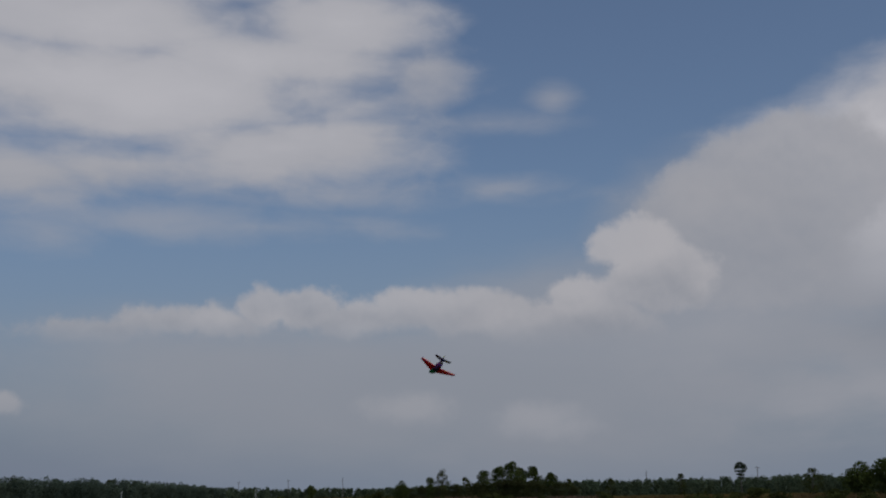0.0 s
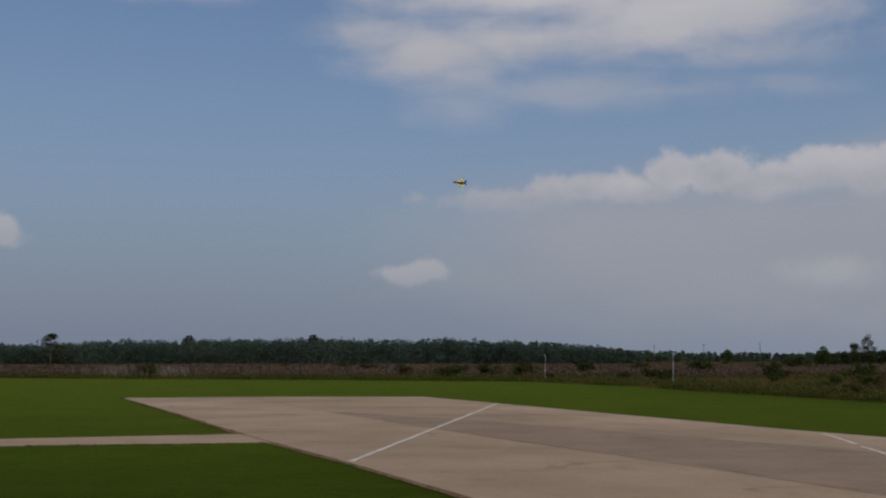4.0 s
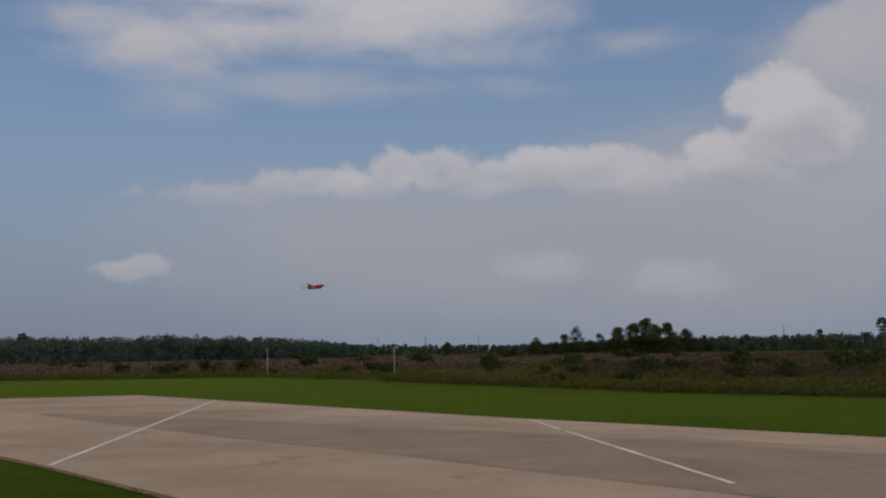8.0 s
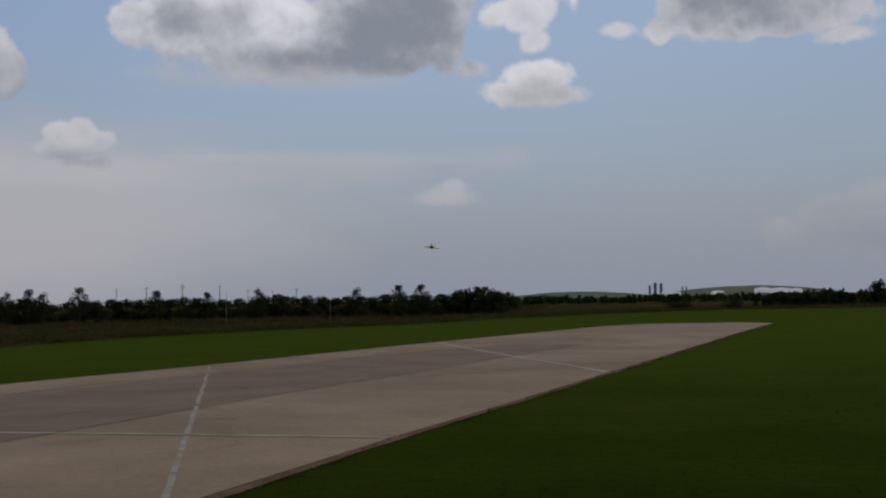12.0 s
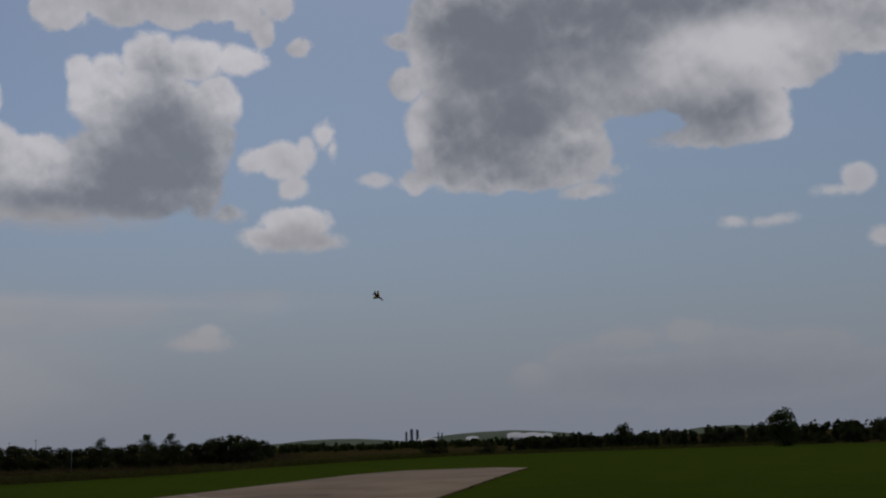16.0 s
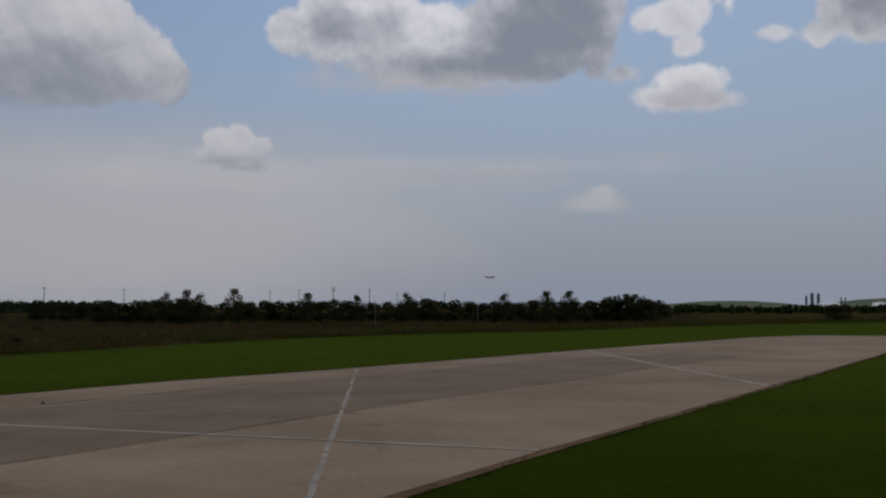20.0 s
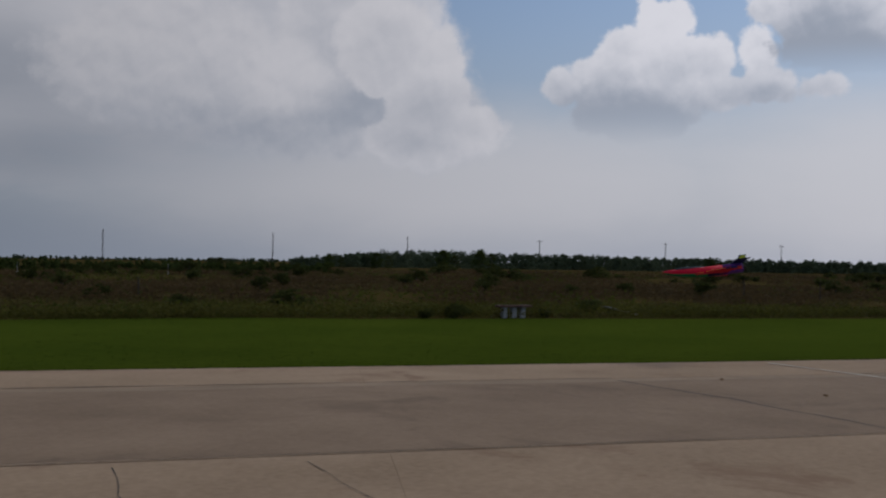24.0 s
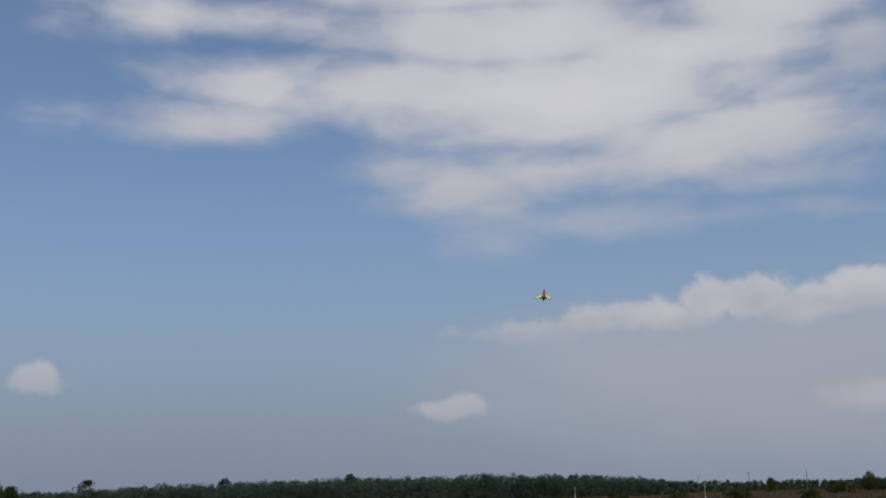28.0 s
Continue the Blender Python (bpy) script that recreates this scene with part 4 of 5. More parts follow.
woods("distant_wood", "low hazy far trees on the horizon", -6, 14, 620, 120, [(-6, 6.0), (-2, 5.2), (3, 4.2), (6, 5.0), (14, 6.0)], 520, 60, 0.8, M_FAR_HAZED, 102)
woods("meadow_wood", "dark green wood behind the weeds", 10, 40, 330, 60, [(10, 4.6), (14, 3.9), (19, 4.2), (24, 4.4), (31, 4.0), (34, 3.6), (37, 2.6), (40, 1.9)], 1100, 120, 0.32, M_FAR_HAZED, 103)
woods("far_wood", "far low wood with mixed trees", 64, 100, 300, 80, [(64, 2.0), (66, 3.0), (70, 4.4), (74, 4.0), (80, 3.4), (91, 2.8), (100, 2.8)], 1100, 110, 0.30, M_FAR_HAZED, 104)
woods("horizon_wood", "very distant low tree line on the horizon", 36, 70, 900, 120, [(36, 4.0), (50, 3.0), (57, 2.0), (70, 3.0)], 300, 30, 1.1, M_FAR_HAZED, 105)
woods("meadow_scrub", "low dark scrub along the far side of the meadow", 33, 66, 145, 80, [(33, 1.35), (42, 1.25), (50, 1.15), (54, 0.8), (62, 0.9), (66, 0.8)], 700, 90, 0.22, M_LEAF, 109)
woods("right_wood", "dark low scrub behind the lawn", 138, 164, 135, 35, [(138, 1.0), (141, 1.7), (146, 1.8), (150, 2.0), (164, 2.6)], 330, 80, 0.26, M_DARK, 106)
woods("field_scrub", "low green scrub before the distant hills", 124, 142, 260, 120, [(124, 2.0), (130, 1.4), (142, 1.6)], 260, 40, 0.5, M_LEAF, 107)
woods("back_wood", "closing tree line round the rest of the field", 164, 316, 300, 60, [(164, 5), (230, 7), (316, 7)], 500, 40, 0.9, M_FAR_HAZED, 108)

# trees that stand out, bearing, distance, height
plant("oak", -38.6, 330, 7.6)
plant("bare", -37.0, 330, 11.0, 1.3)
plant("oak", -37.4, 335, 9.5)
plant("oak", -38.1, 332, 9.0, 0.9)
plant("oak", -36.5, 338, 9.8, 0.8)
plant("oak", -35.6, 345, 7.4, 0.9)
plant("bare", -32.3, 420, 10.4, 1.4)
plant("pine", -26.0, 480, 10.9)
plant("pine", -20.0, 480, 11.3)
plant("bare", -13.5, 470, 10.4, 1.4)
plant("bare", -9.2, 480, 8.6, 1.5)
plant("oak", 0.15, 250, 3.5, 0.75)
plant("oak", 4.5, 260, 4.2, 0.95)
plant("bare", 6.5, 280, 7.0, 0.9)
plant("open", 5.9, 285, 5.2, 0.9)
plant("bare", 7.6, 285, 5.2)
plant("open", 8.5, 280, 6.4, 1.0)
plant("open", 9.2, 283, 7.2, 0.9)
for az, hi, wide in ((4.9, 2.6, 1.3), (5.5, 3.0, 1.5), (6.3, 3.2, 1.4), (7.1, 3.4, 1.5), (7.9, 3.6, 1.5), (8.4, 3.8, 1.5), (9.2, 4.0, 1.4), (9.7, 4.2, 1.5), (10.2, 4.2, 1.5), (11.0, 4.0, 1.5), (12.0, 3.2, 1.6), (12.8, 2.4, 1.6)):
    plant("bush", az, 278, hi, wide * 0.8)
plant("open", 9.8, 280, 8.4, 1.0)
plant("open", 10.3, 286, 7.0, 0.9)
plant("open", 10.9, 284, 7.4, 1.0)
plant("open", 11.7, 284, 5.8, 1.0)
plant("bare", 12.6, 286, 4.4, 1.2)
plant("bare", 14.6, 310, 4.6)
plant("bare", 17.9, 310, 5.4)
plant("pine", 20.7, 300, 7.6, 1.0)
plant("bare", 23.9, 260, 5.4, 1.3)
plant("oak", 26.0, 235, 5.9, 1.25)
plant("oak", 27.2, 235, 6.4, 1.2)
plant("oak", 28.2, 238, 5.2, 1.1)
plant("bare", 30.4, 250, 4.0)
plant("oak", 32.0, 235, 6.0, 0.85)
plant("oak", 32.9, 240, 4.2, 0.9)
plant("bush", 35.2, 220, 3.0, 1.6)
plant("pine", 36.1, 230, 8.2, 1.05)
plant("bush", 36.6, 222, 2.6, 1.5)
for az, hi in ((39.1, 4.2), (42.1, 3.8), (43.6, 3.6), (45.2, 4.9), (47.5, 4.4), (48.9, 4.2)):
    plant("bare", az, 215, hi * 0.95, 1.0)
    plant("bare", az + 0.55, 218, hi * 0.62, 1.3)
    plant("bush", az + 0.3, 212, hi * 0.52, 1.1)
    plant("bush", az - 0.35, 211, hi * 0.36, 1.5)
plant("bush", 44.5, 190, 2.0, 1.6)
plant("bush", 60.5, 210, 1.9, 2.2)
for az, hi in ((66.0, 3.0), (68.3, 3.4), (71.6, 4.0), (73.4, 4.2), (84.5, 3.0)):
    plant("open", az, 230, hi, 1.1)
    plant("bare", az + 0.6, 232, hi * 0.8, 1.1)
# the dark thicket beyond the strip of weeds
for k in range(46):
    az = 96.5 + k * 0.66
    plant("bush", az, 116 + 9 * noise.noise((k * 0.7, 0, 0)) + max(0, 100 - az) * 6, 2.05 + 0.7 * noise.noise((k * 0.45, 3, 0)), 1.05, k, "thicket bushes")
for az, hi in ((102.4, 3.0), (103.3, 3.2), (104.0, 2.9), (105.6, 3.3), (109.1, 2.9), (111.5, 2.7), (113.9, 3.0), (118.8, 2.9), (120.8, 3.1), (121.9, 3.1)):
    plant("bare", az, 112, hi, 1.0)
for az, hi in ((124.0, 2.5), (124.9, 2.75), (125.6, 2.3)):
    plant("bush", az, 118, hi, 1.2, 2)
plant("oak", 143.6, 150, 3.0, 0.9)
plant("oak", 151.0, 120, 3.6, 0.9)
plant("bush", 134.3, 128, 1.7, 1.5)
plant("bush", 137.0, 133, 1.2, 1.8)
# shrubs scattered in the meadow
for x, y, h in ((-9.6, 133, 1.6), (-2.6, 124, 1.8), (6.6, 77, 0.8), (13.1, 75, 1.2), (14.8, 73, 1.1), (25, 99, 1.8), (17, 58, 0.8), (24.7, 73, 1.7), (-29, 128, 1.4), (16.4, 83, 1.2), (18.5, 63, 1.0),
                (20.3, 49.5, 0.8), (24.3, 68, 1.5), (12, 69.5, 1.1), (17.6, 59, 0.9), (18.8, 46, 0.7), (21.9, 48, 0.8), (35.4, 56, 1.0), (29.4, 43.6, 0.8), (29, 31, 0.7), (34.3, 35, 0.8),
                (34.7, 35.6, 0.9), (60, 46, 1.2), (39.7, 27, 0.7), (31.5, 30, 0.6), (-52.6, 100, 1.5), (-19, 112, 1.7), (-14, 118, 1.9), (-23, 113, 1.6), (40, 64, 1.3), (52, 38, 1.0), (58, 12, 0.8),
                (70, 20, 1.2), (66, -4, 1.0), (30, 82, 1.6), (44, 90, 1.7), (10, 95, 1.5), (4, 101, 1.6), (60, 70, 1.6), (75, 44, 1.4), (32.3, 10.0, 0.5), (32.0, 9.7, 0.45), (33.9, 7.7, 0.4), (31.6, 10.6, 0.4)):
    plant("shrub", math.degrees(math.atan2(x, y)), math.hypot(x, y), h * 0.8, 1.2)
# many more low clumps, denser towards the far side of the meadow
scatter = np.random.default_rng(17)
for k in range(150):
    az, d = scatter.uniform(-24, 100), 26 + 150 * scatter.uniform(0, 1) ** 0.8
    x, y = far_place(az, d)
    if not inside(np.array([x]), np.array([y]), wavy(LAWN, 6.0, 0.0) + LAWN[-1:])[0]:
        plant("shrub", az, d, (0.22 + 0.006 * d) * scatter.uniform(0.5, 1.5), scatter.uniform(1.0, 1.9), k)
plant("shrub", -28.0, 111.0, 1.25, 1.5, 1)
for key, ob in PROTO.items():
    if key not in USED:
        for q in (*ob.children_recursive, ob):
            bpy.data.objects.remove(q)


def weeds(name, label, az0, az1, d0, d1, count, h0, h1, wide, mat, seed, blades=3, keep_off=0.0, lawn=False):
    """Upright blades between two bearings and distances, off the mown lawn (or on it)."""
    rng = np.random.default_rng(seed)
    az = np.radians(rng.uniform(az0, az1, count))
    d = np.exp(rng.uniform(np.log(d0), np.log(d1), count))
    x, y = np.sin(az) * d, np.cos(az) * d
    mown = inside(x, y, LAWN)
    if lawn:
        pave = NEAR_EDGE + [(46.4, -50.2)] + FAR_EDGE[::-1] + [(-18.8, 47.3)]
        ok = mown & ~inside(x, y, pave) & ~inside(x, y, [(-10.5, 23.9), (-34, 9.6), (-33, 7.4), (-8.9, 21.4)])
    else:
        ok = ~mown
    x, y, d = x[ok], y[ok], d[ok]
    patch = np.array([noise.noise((a * 0.06, b * 0.06, seed)) for a, b in zip(x, y)])
    n = len(x)
    V, F = [], []
    for k in range(blades):
        ox, oy = rng.normal(0, wide * 1.5, (2, n))
        h = rng.uniform(h0, h1, n) * (1 + 0.55 * patch)
        a = rng.uniform(0, math.pi, n)
        w = wide * rng.uniform(0.5, 1.2, n)
        lx, ly = rng.normal(0, 0.22, (2, n)) * h
        bx, by = x + ox, y + oy
        z0 = np.zeros(n)
        v = np.stack([np.stack([bx - np.cos(a) * w, by - np.sin(a) * w, z0], 1), np.stack([bx + np.cos(a) * w, by + np.sin(a) * w, z0], 1), np.stack([bx + lx, by + ly, h], 1)], 1)
        V.append(v.reshape(-1, 3))
    V = np.concatenate(V)
    ob = new(name, quick_mesh(name, V, np.arange(len(V)).reshape(-1, 3), mat))
    return tagged(ob, label, "weeds" if not lawn else "grass", kind="stuff")


def tufts(name, label, az0, az1, d0, d1, count, h0, h1, leaf, mat, seed, leaves_each=6, near_mowing=0.0, share=0.0):
    """Low mounds of small leaves off the mown lawn; they lie in patches (share) or along the mowing line."""
    rng = np.random.default_rng(seed)
    if near_mowing:
        line = np.array(MOW_LINE)
        k = rng.uniform(0, len(line) - 1.001, count)
        i = k.astype(int)
        p = line[i] + (line[i + 1] - line[i]) * (k - i)[:, None]
        run = np.hypot(*p.T)
        out = run + np.abs(rng.normal(0, near_mowing, count)) * (0.3 + run / 60)
        x, y = p[:, 0] / run * out, p[:, 1] / run * out
    else:
        az = np.radians(rng.uniform(az0, az1, count))
        d = np.exp(rng.uniform(np.log(d0), np.log(d1), count))
        x, y = np.sin(az) * d, np.cos(az) * d
    patch = np.array([noise.noise((a * 0.05, b * 0.05, seed)) + 0.5 * noise.noise((a * 0.2, b * 0.2, seed)) for a, b in zip(x, y)])
    ok = ~inside(x, y, LAWN) & (patch > share)
    x, y, patch = x[ok], y[ok], patch[ok]
    d = np.hypot(x, y)
    n = len(x)
    grow = (d / 70) ** 0.5
    h = rng.uniform(h0, h1, n) * (1 + 0.5 * patch)
    pts = []
    for k in range(leaves_each):
        ox, oy = rng.normal(0, 0.34, (2, n)) * grow
        z = h * np.maximum(0.08, rng.uniform(0.1, 1.0, n) - 0.25 * np.hypot(ox, oy) / grow)
        pts.append(np.stack([x + ox, y + oy, z], 1))
    v, f = leaves(np.concatenate(pts), 0.0, leaf * np.tile(np.clip(grow, 0.5, 1.8), leaves_each)[:, None], rng, 0.55)
    v[:, 2] = np.maximum(v[:, 2], 0.01)
    ob = new(name, quick_mesh(name, v, f, mat))
    return tagged(ob, label, "weeds", kind="stuff")


tufts("meadow_weeds", "olive and brown weeds of the unmown meadow", -50, 130, 16, 150, 52000, 0.05, 0.18, 0.085, M_WEED, 201)
tufts("meadow_reeds", "tall brown dry reeds in the far meadow", -50, 14, 113, 240, 34000, 0.30, 0.75, 0.14, M_REED, 202)
tufts("far_reeds", "reddish-brown dry growth across the far meadow", 6, 128, 45, 230, 46000, 0.08, 0.42, 0.10, M_OLIVE, 203, share=-0.15)
tufts("green_tufts", "patches of green weeds among the dry growth", -40, 128, 24, 190, 17000, 0.16, 0.50, 0.10, M_TUFT, 205, share=0.12)
tufts("edge_weeds", "green weeds along the edge of the mowing", 0, 0, 0, 0, 52000, 0.10, 0.36, 0.07, M_EDGE, 206, near_mowing=4.5, share=-0.3)
weeds("lawn_grass", "short blades of the mown lawn", -60, 170, 3.5, 34, 90000, 0.008, 0.022, 0.010, M_BLADE, 204, blades=2, lawn=True)


def rim_grass():
    """Longer blades and runners leaning over the rims of the pavement."""
    rng = np.random.default_rng(31)
    V = []
    for line, count, away, high in ((NEAR_EDGE, 6000, -1, 0.014), (FAR_EDGE, 8000, 1, 0.018), ([(-10.4, 23.4), (-34, 9.0)], 2000, 1, 0.018), ([(-33, 7.4), (-14.5, 18.6), (-8.8, 21.2)], 2500, -1, 0.018)):
        p = np.array(line)
        run = np.concatenate([[0], np.cumsum(np.hypot(*(p[1:] - p[:-1]).T))])
        q = rng.uniform(0, run[-1], count)
        x, y = np.interp(q, run, p[:, 0]), np.interp(q, run, p[:, 1])
        clump = np.array([noise.noise((a * 0.8, b * 0.8, 4)) + 0.6 * noise.noise((a * 3, b * 3, 9)) for a, b in zip(x, y)])
        off = away * (0.12 - 0.16 * clump - np.abs(rng.normal(0, 0.04, count)))
        nx, ny = 0.818, 0.575
        bx, by = x + nx * off, y + ny * off
        h = high * rng.uniform(0.4, 1.2, count) * (1 + 0.6 * clump)
        a, w = rng.uniform(0, math.pi, count), 0.008 + 0.0003 * np.hypot(x, y)
        lx, ly = rng.normal(0, 0.6, (2, count)) * h
        z0 = np.full(count, 0.008)
        V.append(np.stack([np.stack([bx - np.cos(a) * w, by - np.sin(a) * w, z0], 1), np.stack([bx + np.cos(a) * w, by + np.sin(a) * w, z0], 1), np.stack([bx + lx, by + ly, 0.012 + h], 1)], 1).reshape(-1, 3))
    V = np.concatenate(V)
    tagged(new("rim_grass", quick_mesh("rim_grass", V, np.arange(len(V)).reshape(-1, 3), M_BLADE)), "longer green blades along the edges of the pavement", "grass", kind="stuff")


rim_grass()


# pale dead grass with a dark brush pile before the reeds
def straw_patch():
    rng = np.random.default_rng(9)
    n = 1500
    x, y = rng.normal(-54, 2.2, n), rng.normal(99.5, 1.2, n)
    h = rng.uniform(0.5, 1.1, n)
    a = rng.uniform(0, math.pi, n)
    w = 0.16
    lx, ly = rng.normal(0, 0.2, (2, n))
    v = np.stack([np.stack([x - np.cos(a) * w, y - np.sin(a) * w, 0 * x], 1), np.stack([x + np.cos(a) * w, y + np.sin(a) * w, 0 * x], 1), np.stack([x + lx, y + ly, h], 1)], 1).reshape(-1, 3)
    tagged(new("dead_grass", quick_mesh("dead_grass", v, np.arange(len(v)).reshape(-1, 3), M_STRAW)), "pale dead tall grass by the fence", "grass", kind="stuff")


straw_patch()


# ---- posts, poles and small things on the field ----
def marker_post(x, y, high, lean, label):
    root = thing("marker_post", label, "post", pose(x, y, 0, lean, 0, 0), "white field markers")
    part("shaft", pipe_bm([(0, 0, 0), (0, 0, high)], [0.018, 0.016], 10), M_WHITE, root)
    part("cap", pipe_bm([(0, 0, high), (0, 0, high + 0.03), (0, 0, high + 0.05)], [0.022, 0.022, 0.012], 10), M_WHITE, root, "rounded white cap")


marker_post(-13.3, 87.0, 2.0, 0, "thin white marker post at the lawn edge")
ob = marker_post(-3.6, 82.5, 2.0, 4, "thin white leaning marker post at the lawn edge")
marker_post(89.0, -36.7, 2.4, 0, "thin white marker post before the thicket")
marker_post(95.5, -49.6, 1.6, 0, "thin white marker post before the thicket")
marker_post(86.3, 68.3, 1.1, 3, "short white stake in the weedy meadow")
marker_post(93.0, 57.1, 1.1, 0, "short white stake in the weedy meadow")


def utility_pole(az, dist, high, arms):
    x, y = far_place(az, dist)
    root = thing("utility_pole", "bare grey wooden utility pole standing in the meadow", "pole", pose(x, y, 0, 0, 0, -az - 20), "line of utility poles")
    part("shaft", pipe_bm([(0, 0, 0), (0, 0, high)], [0.19, 0.13], 8), M_POLE, root)
    for k in range(arms):
        arm = part("crossarm", box_bm(1.9, 0.12, 0.14, (0, 0.16, high - 0.5 - 0.8 * k), 0.01), M_POLE, root, "short wooden crossarm")
        for sx in (-0.8, 0.8):
            part("insulator", pipe_bm([(sx, 0.16, high - 0.43 - 0.8 * k), (sx, 0.16, high - 0.22 - 0.8 * k)], [0.06, 0.04], 6), M_TOWER, arm, "grey insulator")


for az, el, arms in ((-3.3, 0.68, 1), (-0.95, 0.74, 1), (1.66, 0.80, 0), (16.3, 0.90, 0), (21.46, 0.98, 1), (34.2, 1.20, 0), (40.7, 1.32, 0), (47.7, 1.33, 0), (55.2, 1.38, 0), (63.2, 1.35, 0), (69.8, 1.28, 0), (76.3, 1.17, 1),
                     (82.4, 1.10, 1), (87.8, 1.03, 1), (92.75, 0.97, 1), (96.7, 0.95, 1), (100.3, 0.85, 1), (107.2, 0.82, 0), (108.6, 0.85, 1), (110.28, 0.96, 2), (112.05, 0.88, 1), (113.4, 0.66, 1), (114.6, 0.58, 1), (115.75, 0.68, 2)):
    dist = 9.4 / math.tan(radians(el)) * 0.86
    utility_pole(az, dist, 1.6 + dist * math.tan(radians(el)), arms)


def wire_fence():
    root = thing("wire_fence", "old wire fence on dark leaning posts along the lawn edge", "fence")
    spots = [(-98, 118), (-84, 110), (-72, 104), (-62, 100.5), (-54, 98), (-47, 96.6), (-40.4, 97), (-37.2, 98.6), (-33.6, 101), (-30.6, 103.5), (-30.0, 105), (-27.5, 108), (-25.6, 110), (-23.6, 113)]
    for x, y in spots:
        part("post", pipe_bm([(x, y, 0), (x + random.uniform(-0.06, 0.06), y, 1.35 + random.uniform(-0.15, 0.2))], [0.11, 0.10], 7), M_PLANK, root)
    for z in (0.45, 0.8, 1.15):
        part("wire", pipe_bm([(x, y, z) for x, y in spots], [0.006] * len(spots), 4), M_RUST, root, "thin rusty wire")


wire_fence()


def low_bench():
    """A plank over three pale blocks."""
    root = thing("low_bench", "low bench of a reddish-brown plank on pale concrete blocks", "bench", pose(33.2, 8.5, 0, 0, 0, -52) @ Matrix.Diagonal((0.9, 0.9, 0.9, 1)))
    part("plank", box_bm(1.16, 0.40, 0.07, (0, 0, 0.385), 0.012), M_RUST, root, "reddish-brown weathered plank")
    for x, w in ((-0.34, 0.13), (-0.02, 0.17), (0.28, 0.15)):
        part("block", box_bm(w, 0.24, 0.35, (x, 0, 0.175), 0.012), M_BLOCK, root)


low_bench()


def fallen_panel():
    root = thing("fallen_panel", "grey board lying tilted in the weeds", "board", pose(36.6, 6.0, 0.0, 0, 0, -50))
    slab = box_bm(1.15, 0.5, 0.03, (0, 0, 0), 0.008)
    bmesh.ops.rotate(slab, cent=(0, 0, 0), matrix=Matrix.Rotation(radians(13), 3, "Y"), verts=slab.verts)
    bmesh.ops.translate(slab, vec=(0, 0, 0.155), verts=slab.verts)
    part("board", slab, M_BLOCK, root)
    part("prop", box_bm(0.08, 0.4, 0.22, (-0.42, 0, 0.11), 0.006), M_PLANK, root, "dark block under the raised end")


fallen_panel()


def peg(x, y, lean):
    root = thing("ground_peg", "small white bent peg stuck in the lawn", "peg", pose(x, y, 0), "white pegs")
    part("stem", pipe_bm([(0, 0, 0), (0.02, 0, 0.09), (lean, 0, 0.21)], [0.014, 0.013, 0.011], 7), M_WHITE, root)
    part("foot", pipe_bm([(-0.05, 0, 0.018), (0.09, 0.02, 0.02)], [0.012, 0.012], 6), M_WHITE, root)


peg(11.75, -20.2, 0.05)
peg(11.50, -20.3, 0.06)


def stake(x, y, high, lean):
    root = thing("wooden_stake", "thin dark wooden stake standing in the weeds", "stake", pose(x, y, 0, lean, lean * 0.6, 0), "dark stakes")
    part("shaft", box_bm(0.045, 0.045, high, (0, 0, high / 2), 0.004), M_PLANK, root)
    part("point", pipe_bm([(0, 0, high), (0, 0, high + 0.03)], [0.022, 0.008], 6), M_PLANK, root, "weathered top")


for x, y, high, lean in ((57.0, 3.7, 1.0, 0), (56.6, 0.3, 0.95, 1), (23.4, 31.2, 1.1, 2), (40.7, 25.9, 0.8, -2)):
    stake(x, y, high, lean)

# stones and lumps lying on the runway
for x, y, r in ((20.9, -2.8, 0.035), (15.65, -0.1, 0.03), (17.1, 1.25, 0.028), (11.5, 11.2, 0.025), (12.5, 11.7, 0.025), (17.0, -1.4, 0.022)):
    bm = bmesh.new()
    bmesh.ops.create_icosphere(bm, subdivisions=2, radius=r)
    for v in bm.verts:
        v.co += noise.noise_vector(v.co * 18) * r * 0.4
        v.co.z = max(v.co.z * 0.6, -r * 0.3)
    ob = part("clod", bm, M_SOIL, None)
    ob.location = (x, y, 0.024 + r * 0.3)
    tagged(ob, "small dark clod of earth on the concrete", "clod", "clods")


# ---- the far plant and hills ----
def hill(name, az0, az1, dist, high, label):
    bm = bmesh.new()
    rows = []
    for i in range(33):
        a = az0 + (az1 - az0) * i / 32
        prof = math.sin(math.pi * i / 32) ** 0.8
        row = []
        for j in range(9):
            d = dist + 500 * j / 8
            x, y = far_place(a, d)
            z = high * prof * math.sin(math.pi * j / 8) * (1 + 0.10 * noise.noise((a * 0.9, j * 0.5, 2)))
            row.append(bm.verts.new((x, y, z)))
        rows.append(row)
    for a, b in zip(rows, rows[1:]):
        for j in range(8):
            bm.faces.new((a[j], a[j + 1], b[j + 1], b[j]))
    bmesh.ops.recalc_face_normals(bm, faces=bm.faces)
    for q in bm.faces:
        q.smooth = True
    return tagged(part(name, bm, M_HILL_HAZED, None), label, "hill", kind="structure")


hill("hill_1", 125.4, 133.6, 1900, 11.5, "low smooth grassy hill far off")
hill("hill_2", 133.0, 142.4, 2000, 17.5, "low smooth grassy hill far off")
hill("hill_3", 145.6, 151.8, 1900, 13.0, "low smooth grassy hill far off")
